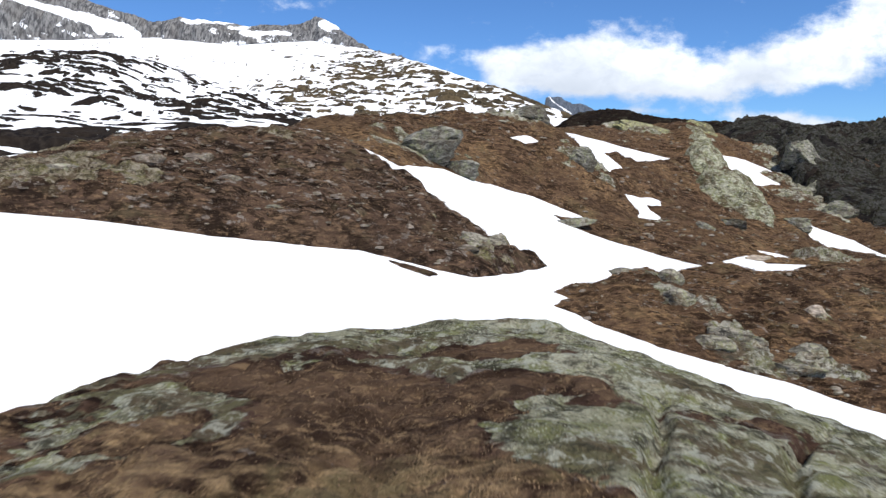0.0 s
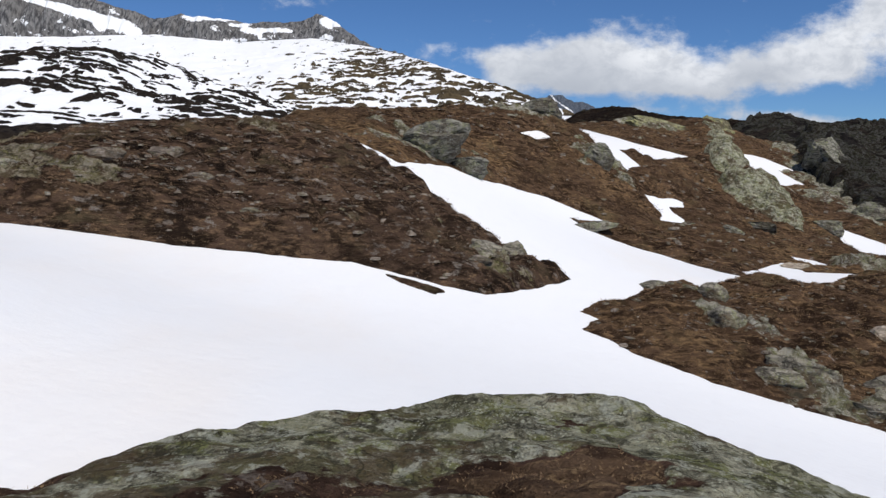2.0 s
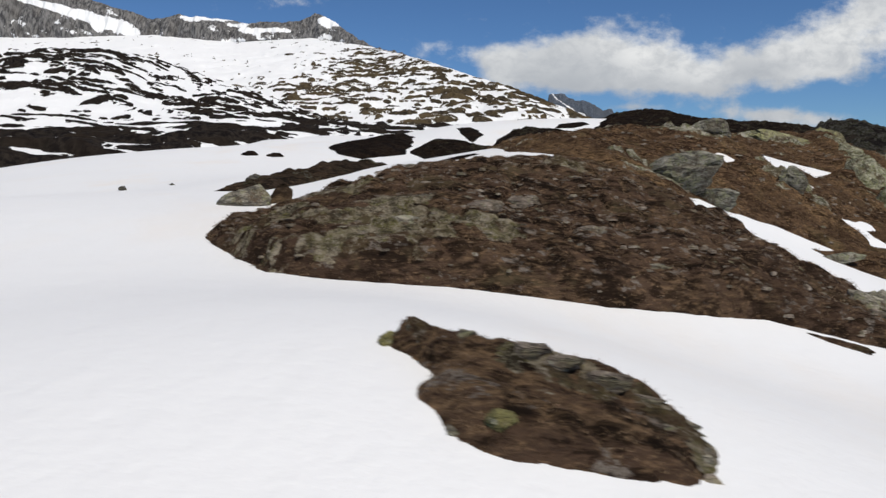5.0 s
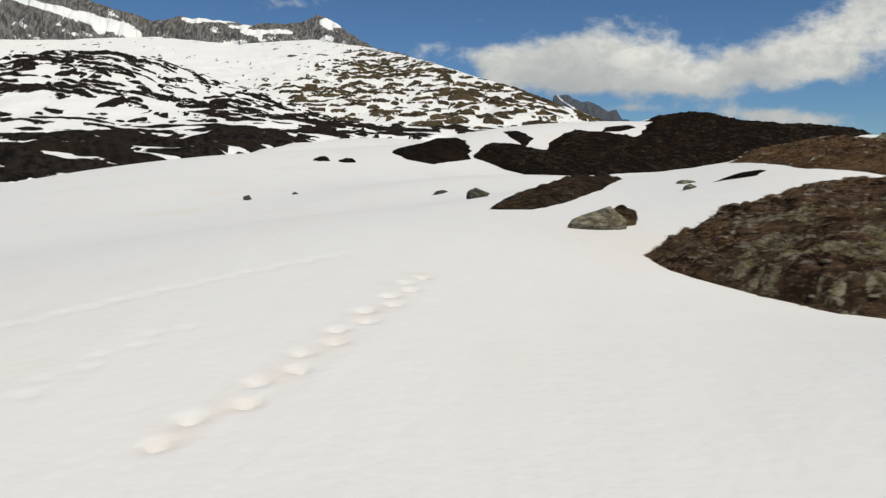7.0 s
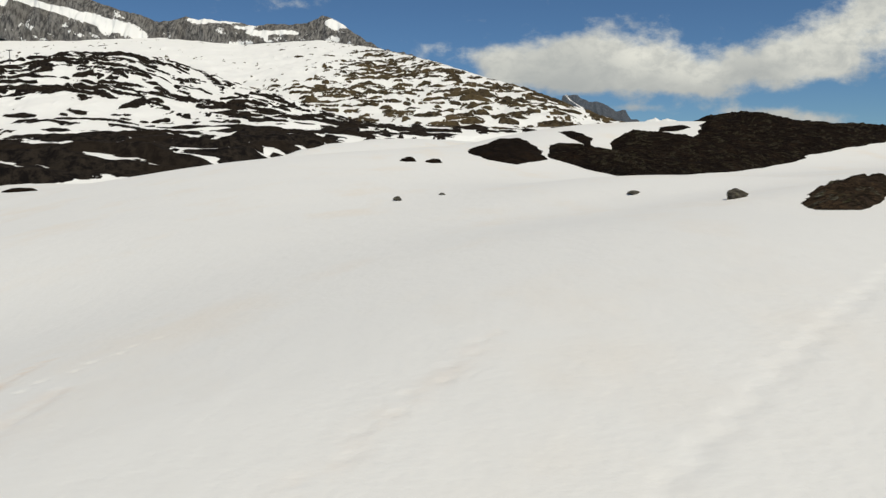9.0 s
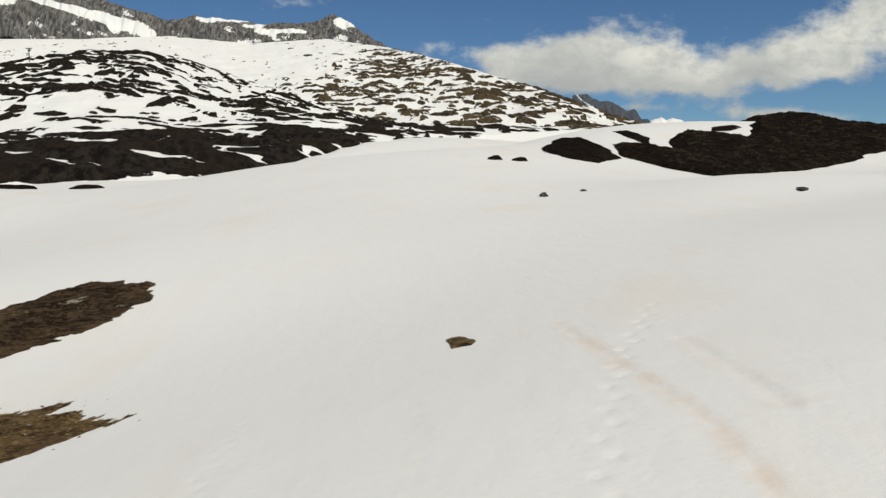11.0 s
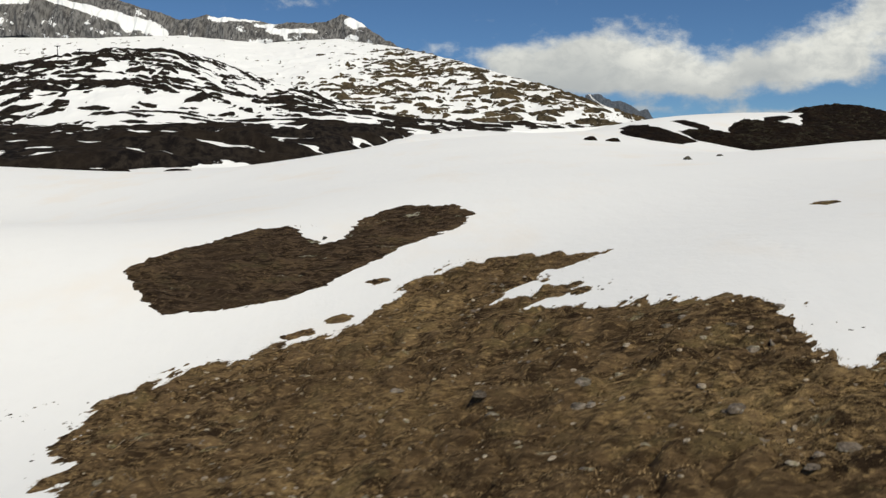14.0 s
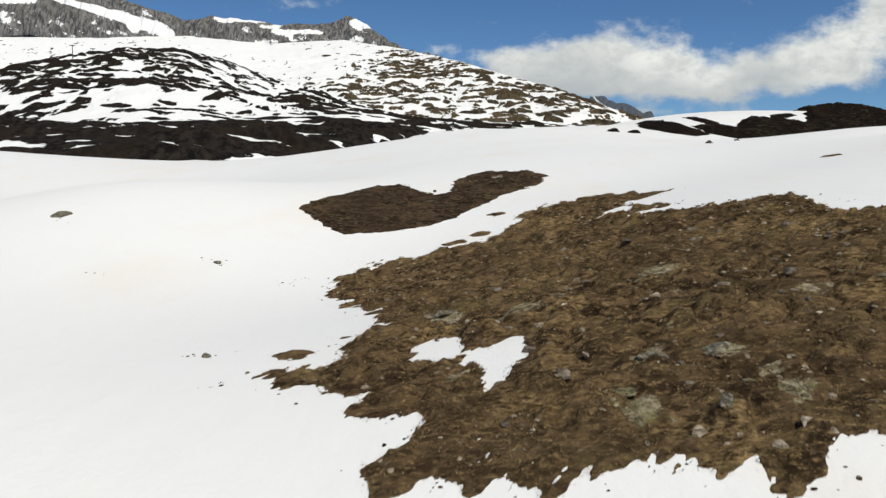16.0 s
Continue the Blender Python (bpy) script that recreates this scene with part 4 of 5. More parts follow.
ROCK_RING = [(-5.6, 1.6), (-4.6, 3.4), (-3.6, 4.7), (-2.6, 5.9), (-1.2, 6.7), (0.4, 7.1), (1.6, 6.9), (2.6, 6.1), (4.0, 5.0), (5.6, 3.8), (6.6, 1.5), (6.4, -1.5), (3.0, -3.5), (-2.0, -3.6), (-5.5, -1.5)]
bare_ground("rock_outcrop", "rounded grey-green lichened rock outcrop with brown moss", "rock", ROCK_RING, LICHEN, 0.038, 0.1, 0.5, 0.08, 0.7, 0.07, 0.7, seed=7, ledges=0.15,
            shape=lambda x, y: np.maximum(np.interp(x, [-6, -4, -2, -1.1, -0.4, 0.2, 0.9, 1.4, 1.8, 2.2, 2.7, 3.2, 4.5, 6], [-2.85, -2.34, -2.12, -2.06, -2.15, -2.09, -2.03, -2.03, -2.10, -2.24, -2.38, -2.50, -2.78, -3.2]) + 0.16 * fbm(x, y, 1.5, 4, 21, 0.6) - relief(x, y), 0.1) - np.interp(y, [3.4, 4.2], [0.16, 0.0]) * clefts(x, y),
            rocky_all=0.85, moss=0.05, mossy=[(-0.7, 3.3, 0.95), (-0.6, 2.2, 1.3), (0.55, 3.35, 0.5), (-2.0, 3.9, 0.45), (-2.2, 2.2, 0.6), (-0.8, 0.2, 2.1), (1.0, 4.9, 0.35), (0.6, 4.6, 0.4)], tussock=0.08, tussock_size=0.35, crack_size=1.9)
ROCK_TOP = BARE[-1]
ISLAND = [(-11.1, 9.1), (-10.65, 8.5), (-10.5, 8.1), (-10.6, 7.85), (-10.58, 7.5), (-10.38, 7.05), (-10.27, 6.82), (-9.9, 6.66), (-9.55, 6.7), (-9.15, 6.74), (-8.8, 6.76), (-8.36, 6.82),
          (-8.12, 7.12), (-7.92, 7.7), (-7.85, 8.25), (-8.3, 8.5), (-8.85, 8.68), (-9.6, 8.8), (-10.35, 8.85), (-10.7, 9.12)]
island = bare_ground("heath_island", "small mound of brown turf and lichened stones ringed by snow", "mound", ISLAND, HEATH, 0.025, 0.17, 0.25, 0.09, 0.4, 0.06, 0.4, seed=8, ledges=0.12, shape=lambda x, y: 0.21 * ease(y - 0.1 * (x + 9.5), 7.75, 8.4), slabs=0.03, terrace=0.1, tussock=0.05, tussock_size=0.35,
                     rocky=[(-9.7, 8.25, 0.35), (-9.3, 8.25, 0.4), (-8.85, 8.15, 0.4), (-8.4, 8.1, 0.4), (-10.6, 8.85, 0.3), (-8.05, 7.3, 0.3), (-8.0, 7.8, 0.3)])
ISLAND_TOP = BARE[-1]
BLOB = [(-20.5, 35.2), (-19.8, 38), (-18.0, 41), (-15.5, 42.5), (-13.0, 42.0), (-15.0, 38.8), (-17.0, 36.3), (-18.8, 34.8)]
# the dark crag colour here also stands for shade lying on the mound
bare_ground("rock_mound", "dark brown rock mound with heath on top", "rock", BLOB, CRAGGY, 0.08, 0.5, 0.8, 0.30, 1.1, 0.16, 0.9, seed=9, ledges=0.4, rocky_all=0.2, tussock=0.12)
RIDGE_LEFT = [(-31.6, 148.4), (-27, 166), (-24.5, 180.4), (-16.4, 181.6), (-16.0, 156.8), (-17.0, 143.5), (-23.6, 131.4), (-28.6, 135.8)]
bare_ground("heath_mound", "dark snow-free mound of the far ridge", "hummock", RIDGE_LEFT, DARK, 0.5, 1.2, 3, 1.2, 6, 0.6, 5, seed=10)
RIDGE = [(-12.3, 171.5), (-5.1, 170.0), (-1.3, 164.8), (3.5, 182.2), (9.1, 195.2), (13.0, 195.4), (21.3, 191.8), (25.0, 190.1), (33.0, 207.9), (38, 214), (36, 224), (46, 236), (60, 240),
         (85, 238), (100, 225), (92, 205), (69, 186.5), (57.7, 180.6), (46.4, 173.3), (25.3, 152.4), (9.1, 137), (-7.5, 118.4), (-11.3, 133.9), (-16, 146)]
RIDGE_SNOW = [(56, 214), (64, 219), (72, 216), (66, 211)]
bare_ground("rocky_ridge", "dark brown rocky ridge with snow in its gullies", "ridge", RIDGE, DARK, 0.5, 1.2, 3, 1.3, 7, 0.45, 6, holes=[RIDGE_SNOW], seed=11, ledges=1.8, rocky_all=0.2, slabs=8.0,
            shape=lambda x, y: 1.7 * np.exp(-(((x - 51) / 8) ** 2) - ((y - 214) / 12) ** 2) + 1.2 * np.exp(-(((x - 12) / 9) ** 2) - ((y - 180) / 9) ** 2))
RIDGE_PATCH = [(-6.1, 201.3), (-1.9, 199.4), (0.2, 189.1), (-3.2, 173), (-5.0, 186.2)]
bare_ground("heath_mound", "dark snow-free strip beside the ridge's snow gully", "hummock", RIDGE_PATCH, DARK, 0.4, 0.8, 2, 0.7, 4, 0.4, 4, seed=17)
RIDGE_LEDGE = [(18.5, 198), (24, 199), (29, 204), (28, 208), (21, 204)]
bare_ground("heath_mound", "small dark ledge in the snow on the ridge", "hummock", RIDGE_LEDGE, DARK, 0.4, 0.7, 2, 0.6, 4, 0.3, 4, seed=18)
POND = [(-85.2, 26.0), (-85.0, 28.3), (-83.2, 32.4), (-81.3, 37.2), (-78.9, 37.9), (-77.0, 34.5), (-75.8, 32.5), (-74.5, 34.0), (-74.4, 39.4), (-71.7, 44.2), (-67.6, 42.8), (-66.0, 39.0), (-67.5, 34.9), (-70.3, 31.6),
        (-72.0, 28.0), (-73.5, 25.3), (-75.4, 22.8), (-77.7, 21.9), (-81.4, 20.9), (-83.4, 22.6)]
bare_ground("heath_patch", "smooth dark brown heath patch melted out of the snow", "heath patch", POND, LOW, 0.1, 0.10, 0.8, 0.50, 1.3, 0.10, 0.9, seed=13, gain=0.74, fringe=0.5, tussock=0.22, tussock_size=1.0, slabs=0.3, rocky=[(-76.2, 32.8, 0.9), (-70.0, 40.0, 0.8), (-82.0, 29.0, 0.6), (-79.0, 26.0, 0.6)])
POND_TOP = BARE[-1]
FURROWS = [((-60.6, 10.4), (-63.4, 6.5), (-66.5, 2.6)), ((-60.0, 9.6), (-63.1, 5.1), (-66.0, 0.6)), ((-66, 8), (-69.5, 3.5), (-73, -1.5))]


def furrows(x, y):
    """Shallow runnels down the turf."""
    z = np.zeros(x.shape)
    for line in FURROWS:
        for (ax, ay), (bx, by) in zip(line[:-1], line[1:]):
            t = np.clip(((x - ax) * (bx - ax) + (y - ay) * (by - ay)) / ((bx - ax) ** 2 + (by - ay) ** 2), 0, 1)
            z = np.minimum(z, -0.42 * np.exp(-(((x - ax - t * (bx - ax)) ** 2 + (y - ay - t * (by - ay)) ** 2) / 0.16)))
    return z


MEADOW = [(-60.7, 21.4), (-64.1, 24.8), (-66.8, 25.0), (-69.0, 23.2), (-70.0, 20.6), (-71.5, 17.3), (-72.8, 16.4), (-75.0, 16.0), (-77.4, 15.4), (-78.7, 14.5), (-79.4, 13.6), (-80.4, 12.9), (-80.5, 11.4), (-80.2, 9.4), (-79.2, 6.9), (-77.9, 4.8), (-77.4, 2.6),
          (-76.9, -0.6), (-77.8, -1.8), (-77.7, -4.7), (-78.2, -5.6), (-79.6, -6.4), (-78.1, -7.4), (-77.1, -8.2), (-76.1, -9.2), (-75.1, -10.3), (-75.8, -11.6), (-76.3, -12.3), (-74.5, -12.6), (-73.0, -13.8), (-72.7, -13.2),
          (-71.4, -13.5), (-70.3, -13.2), (-69.1, -13.4), (-68.0, -14.1), (-66.5, -13.8), (-62.8, -11.4), (-59.4, -6.3), (-57.5, -1.0), (-58.3, 1.0), (-59.6, 1.7), (-60.0, 2.9), (-59.3, 4.1)]
MEADOW_B = [(-59.6, 5.5), (-58.8, 6.6), (-60.7, 8.8), (-61.6, 8.2), (-61.8, 10.3), (-62.6, 9.4), (-62.0, 12.0), (-64.5, 17.7), (-64.0, 19.2), (-62.7, 20.3)]
HOLE_1 = [(-76.1, -6.6), (-75.9, -4.8), (-74.8, -4.8), (-74.1, -6.0), (-73.0, -6.3), (-73.1, -8.7), (-73.7, -9.1), (-74.7, -7.1)]
STREAK_1 = [(-66.8, 15.6), (-65.6, 16.9), (-64.3, 17.9), (-63.0, 17.6), (-61.3, 17.0), (-62.2, 15.0), (-63.6, 15.6), (-64.9, 15.2)]
STREAK_2 = [(-66.0, 13.9), (-64.5, 14.6), (-63.1, 13.8), (-61.6, 12.4), (-62.5, 10.9), (-64.0, 12.6), (-65.0, 13.1)]
HOLE_2 = [(-74.7, -12.4), (-74.1, -11.3), (-74.1, -10.2), (-73.0, -9.9), (-72.8, -10.7), (-73.7, -11.2), (-73.7, -12.3), (-74.2, -12.6)]
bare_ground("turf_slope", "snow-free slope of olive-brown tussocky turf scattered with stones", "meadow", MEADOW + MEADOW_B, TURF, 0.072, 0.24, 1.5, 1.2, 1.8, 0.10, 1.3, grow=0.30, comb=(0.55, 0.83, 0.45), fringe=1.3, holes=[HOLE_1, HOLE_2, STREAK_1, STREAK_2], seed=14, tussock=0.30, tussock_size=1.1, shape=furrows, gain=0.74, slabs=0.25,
            rocky=[(-68.4, -9.9, 0.9), (-75.1, -2.1, 0.8), (-69.8, -9.6, 0.7), (-70.5, -12.0, 0.6), (-67.5, -12.0, 0.8), (-65, -7.5, 0.6), (-72.5, -3.5, 0.6), (-68, -3, 0.7)])
TURF_TOP = BARE[-1]
for label, ring, seed in (
    ("small heath patch at the edge of the turf", [(-73.6, 18.9), (-72.6, 19.2), (-72.2, 18.7), (-72.6, 18.1), (-73.5, 18.2)], 20),
    ("small heath patch in the snow beside the turf", [(-72.2, 24.0), (-71.2, 24.1), (-71.0, 23.6), (-71.8, 23.2)], 21),
    ("small heath patch beside the turf slope", [(-75.2, 17.6), (-74.0, 17.9), (-73.6, 17.3), (-74.8, 16.9)], 22),
    ("small turf patch in the snow", [(-80.4, -3.7), (-79.4, -3.3), (-79.0, -3.8), (-79.4, -4.4), (-80.2, -4.3)], 23),
    ("small turf patch with thin snow round it", [(-79.9, -6.0), (-78.8, -5.8), (-78.5, -6.3), (-79.4, -6.7)], 24),
    ("flat brown heath patch melted out of the snow", [(-50.4, 23.2), (-49.85, 23.0), (-49.5, 22.1), (-49.65, 21.5), (-50.25, 21.7), (-50.4, 22.6)], 25),
    ("low brown heath patch in the snow", [(-11.0, 34.9), (-9.6, 35.6), (-8.6, 35.2), (-9.4, 34.2)], 26),
    ("small dark heath patch in the snow", [(-146, 194), (-143, 198), (-138, 197.5), (-136.5, 194.5), (-141, 192)], 27),
    ("small dark heath patch in the snow", [(-161, 193), (-158, 196.5), (-154, 195.5), (-153.5, 193), (-158, 191)], 28),
    ("small dark heath patch in the snow", [(-186, 192), (-178, 200), (-166, 207), (-163, 204), (-172, 196), (-180, 188)], 29),
    ("small dark heath patch in the snow", [(-42.8, 127.8), (-40.6, 129), (-40.4, 127.6), (-42, 127)], 30),
    ("small dark heath patch in the snow", [(-38.8, 127.8), (-36.2, 129.2), (-36, 127.6), (-37.6, 126.8)], 31),
):
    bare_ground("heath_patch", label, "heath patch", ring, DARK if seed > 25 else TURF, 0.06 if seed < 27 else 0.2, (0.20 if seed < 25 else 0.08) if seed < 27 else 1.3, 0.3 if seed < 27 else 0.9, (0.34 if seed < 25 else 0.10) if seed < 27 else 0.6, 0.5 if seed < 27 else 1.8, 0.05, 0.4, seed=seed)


# ---- stones ----
def ball(detail):
    bm = bmesh.new()
    bmesh.ops.create_icosphere(bm, subdivisions=detail, radius=1.0)
    bm.verts.ensure_lookup_table()
    co = np.array([v.co[:] for v in bm.verts])
    tri = np.array([[v.index for v in f.verts] for f in bm.faces])
    bm.free()
    return co, tri


BALLS = {k: ball(k) for k in (2, 3, 4)}


def stone_mesh(name, size, seed, mat, detail=3, cuts=14, lumps=0.45, worn=0.0):
    """An angular, frost-split stone: a ball cut flat by planes and roughened."""
    rng = np.random.default_rng(seed)
    co, tri = BALLS[detail]
    v = co * (1 + lumps * (2 * fbm(co[:, 0] * 1.3 + co[:, 2] + seed, co[:, 1] * 1.3 - co[:, 2] * 0.7, 0.9, 3, seed)[:, None]))
    for _ in range(cuts):
        n = rng.normal(size=3)
        n /= np.linalg.norm(n)
        v = v - (1 - worn) * np.maximum(v @ n - rng.uniform(0.34, 0.8), 0)[:, None] * n
    v = v * (1 + 0.025 * 2 * fbm(co[:, 0] * 3 + seed, co[:, 1] * 3 + co[:, 2] * 2, 0.5, 3, seed + 1)[:, None])
    if worn:
        v = v * (1 + 0.16 * (1 - 5 * np.abs(fbm(co[:, 0] * 0.6 + co[:, 2] * 1.4 + seed, co[:, 1] + co[:, 2] * 0.6, 0.55, 4, seed + 2, 0.6)))[:, None])
    v = v * np.array(size) * 0.66
    me = bpy.data.meshes.new(name)
    me.from_pydata(v.tolist(), [], tri.tolist())
    me.materials.append(mat)
    if detail > 3 and not 0 < worn < 0.3:
        shade_smooth(me)
    return me


def stone(name, label, category, x, y, size, turn, mat, seed, parent=None, sink=0.3, detail=3, tilt=0.0, group="", worn=0.0):
    ob = new(name, stone_mesh(name, size, seed, mat, detail, worn=worn))
    ob.matrix_world = pose(x, y, ground_at(x, y) + size[2] * (0.5 - sink), tilt, tilt * 0.5, turn)
    if parent is not None:
        ob.parent = parent
        return ob if not label else tagged(ob, label)
    return tagged(ob, label, category, group)


# bedrock that belongs to its hummock
for x, y, size, turn, tilt, mat, seed in (
    (-11.6, 19.4, (1.5, 1.0, 0.7), 30, 10, ROCK, 103),
    (-11.0, 21.6, (1.8, 1.0, 0.6), -10, 6, ROCK, 105), (-13.1, 26.7, (1.0, 0.8, 0.6), 0, 8, DULL, 106),
    (-9.3, 20.8, (1.2, 0.8, 0.45), 40, -14, DULL, 107), 
    (1.1, 21.2, (1.1, 0.9, 1.0), 20, 8, ROCK, 110), (1.8, 22.0, (0.9, 0.8, 0.7), 60, 0, ROCK, 111), (0.8, 20.2, (0.55, 0.35, 0.22), 0, 0, DULL, 112),
    (-6.6, 20.4, (0.6, 0.4, 0.3), 15, 0, DULL, 113), (-5.1, 19.6, (1.0, 0.5, 0.35), 5, 4, ROCK, 114), (-8.0, 22.3, (1.0, 0.6, 0.4), 50, 0, DULL, 115),
):
    stone("rock_slab", "", "", x, y, size, turn, mat, seed, hummock, 0.82, 4, tilt * 0.4, worn=0.5)
for x, y, size, turn, tilt, mat, seed in (
    (8.1, 17.6, (2.1, 0.9, 0.9), -35, 12, ROCK, 121), (7.3, 17.0, (0.9, 0.5, 0.45), -30, 0, ROCK, 122), (7.4, 20.4, (1.3, 0.8, 0.9), -30, -10, ROCK, 123),
    (7.9, 22.6, (0.9, 0.7, 0.8), -40, 0, ROCK, 124), (12.4, 21.6, (0.9, 0.8, 0.9), 10, 6, PALE, 125), (6.6, 23.6, (1.4, 0.7, 0.5), 20, 0, ROCK, 126), (10.3, 17.6, (1.2, 0.9, 0.6), 0, 0, ROCK, 127), (9.6, 16.4, (1.0, 0.6, 0.4), -10, 0, ROCK, 128),
):
    stone("rock_slab", "", "", x, y, size, turn, mat, seed, knoll, 0.68, 4, tilt * 0.5, worn=0.4)
for x, y, size, turn, tilt, mat, seed in (
    (16.8, 64.6, (6.4, 3.4, 2.6), 5, 0, GREEN, 133),
    (31.6, 64.0, (4.8, 3.6, 4.0), 20, -8, CRAGSTONE, 134), (29.0, 56.8, (2.0, 1.6, 1.8), 0, 0, CRAGSTONE, 135), (28.0, 50.8, (3.2, 2.2, 2.2), -20, 0, CRAGSTONE, 136),
    (8.3, 41.6, (1.7, 1.3, 2.3), 20, 16, CRAGSTONE, 137), (-0.9, 32.8, (3.5, 2.1, 2.3), -20, -6, CRAGSTONE, 138), (0.7, 32.7, (1.8, 1.3, 1.5), -35, 10, CRAGSTONE, 139),
    (16.0, 34.6, (1.4, 1.0, 0.8), 10, 0, PALE, 140), (5.2, 47.0, (2.6, 1.6, 1.2), 0, 0, CRAGSTONE, 141), (33, 66, (4.0, 3.0, 3.0), 40, 0, CRAGSTONE, 142), (24, 70, (3.6, 2.6, 2.2), 0, 0, GREEN, 143),
    (14.5, 39.0, (1.2, 0.8, 0.6), 0, 0, CRAGSTONE, 144), (17.5, 42.5, (1.6, 0.9, 0.8), -30, 0, CRAGSTONE, 145), (23.5, 47.0, (2.2, 1.3, 1.2), -40, 0, CRAGSTONE, 146), (5.8, 32.4, (2.4, 0.7, 0.4), 5, 0, CRAGSTONE, 147),
):
    stone("rock_slab", "", "", x, y, size, turn, mat, seed, hillside, 0.62, 4, tilt, worn=0.25)
for x, y, size, turn, mat, seed in (
    (-10.72, 8.98, (0.30, 0.24, 0.24), 0, ROCK, 151), (-10.5, 8.88, (0.28, 0.22, 0.20), 30, PALE, 152), (-11.0, 9.0, (0.2, 0.16, 0.14), 60, CUSHION, 153), (-10.1, 8.72, (0.22, 0.16, 0.14), 10, ROCK, 154),
    (-9.62, 8.22, (0.42, 0.22, 0.2), -8, DULL, 155), (-9.25, 8.2, (0.46, 0.24, 0.2), -12, DULL, 156), (-8.85, 8.12, (0.5, 0.24, 0.2), -14, DULL, 157), (-8.42, 8.1, (0.42, 0.22, 0.2), -20, DULL, 158),
    (-8.05, 7.35, (0.22, 0.18, 0.2), 40, ROCK, 159), (-9.92, 6.93, (0.21, 0.2, 0.17), 0, CUSHION, 161), (-9.85, 8.66, (0.2, 0.15, 0.14), 15, DULL, 162), (-9.4, 8.62, (0.24, 0.16, 0.14), 35, ROCK, 163),
    (-7.95, 7.65, (0.22, 0.18, 0.18), 20, ROCK, 164), (-8.12, 7.1, (0.2, 0.16, 0.16), -10, PALE, 165), (-7.86, 8.1, (0.2, 0.16, 0.2), 10, ROCK, 166), (-8.0, 7.95, (0.24, 0.18, 0.18), 50, ROCK, 167),
    (-10.3, 6.98, (0.2, 0.16, 0.14), 0, ROCK, 168), (-10.2, 8.45, (0.2, 0.16, 0.12), 20, ROCK, 169), (-8.3, 7.7, (0.3, 0.22, 0.14), 25, ROCK, 170),
):
    stone("cushion" if mat is CUSHION else "rock_slab", "yellow-green moss cushion" if mat is CUSHION else "", "", x, y, size, turn, mat, seed, island, 0.55 if mat is CUSHION else 0.80, 4 if mat is CUSHION else 3, worn=0.9 if mat is CUSHION else 0.1)

# boulders in the snow
big = tagged(new("boulder", None), "large pale boulder with dark heath behind it in the snow", "boulder")
z0 = ground_at(-17.1, 28.3)
big.location = (-17.1, 28.3, z0)
for name, off, size, mat, seed, label in (("rock", (0.0, 0.0, 0.25), (1.7, 1.4, 1.5), ROCK, 171, ""), ("turf", (0.85, 0.6, 0.12), (1.3, 1.6, 0.9), LOW, 172, "dark heath tuft")):
    piece = new(name, stone_mesh(name, size, seed, mat, 4))
    piece.parent, piece.location = big, off
    if label:
        tagged(piece, label)
for x, y, size, seed, label in (
    (-20.7, 43.8, (1.2, 0.8, 0.8), 181, "dark boulder poking out of the snow"), (-22.6, 58.0, (2.6, 0.9, 0.4), 182, "flat dark stone in the snow"), (-40.6, 74.0, (1.7, 1.0, 0.7), 183, "low dark stone in the snow"),
    (-36.4, 75.5, (0.7, 0.5, 0.35), 184, "small dark stone in the snow"), (-8.6, 104.0, (2.4, 1.5, 0.9), 185, "dark stone below the ridge"), (-53.8, 6.5, (0.4, 0.32, 0.3), 186, "grey-green stone lying on the snow"),
    (-98.2, 18.3, (2.0, 1.0, 0.5), 187, "flat grey stone in the snow"), (-82.8, -3.1, (0.6, 0.4, 0.2), 188, "small flat stone in the snow"), (-87.5, 13.8, (0.7, 0.4, 0.2), 189, "small flat stone in the snow"),
    (-80.8, -5.5, (0.18, 0.14, 0.1), 190, "small stone on the snow"), (-12.0, 34.8, (0.9, 0.5, 0.3), 191, "low stone in the snow"), (-75.9, 34.2, (0.8, 0.5, 0.25), 192, "dark stones in the notch of the heath"), (-11.7, 36.4, (0.8, 0.5, 0.3), 193, "low stone in the snow"),
):
    stone("boulder" if size[0] > 1.4 else "stone", label, "stone", x, y, size, seed * 37 % 180, BLACK if "dark" in label else ROCK, seed, None, 0.4, 3)

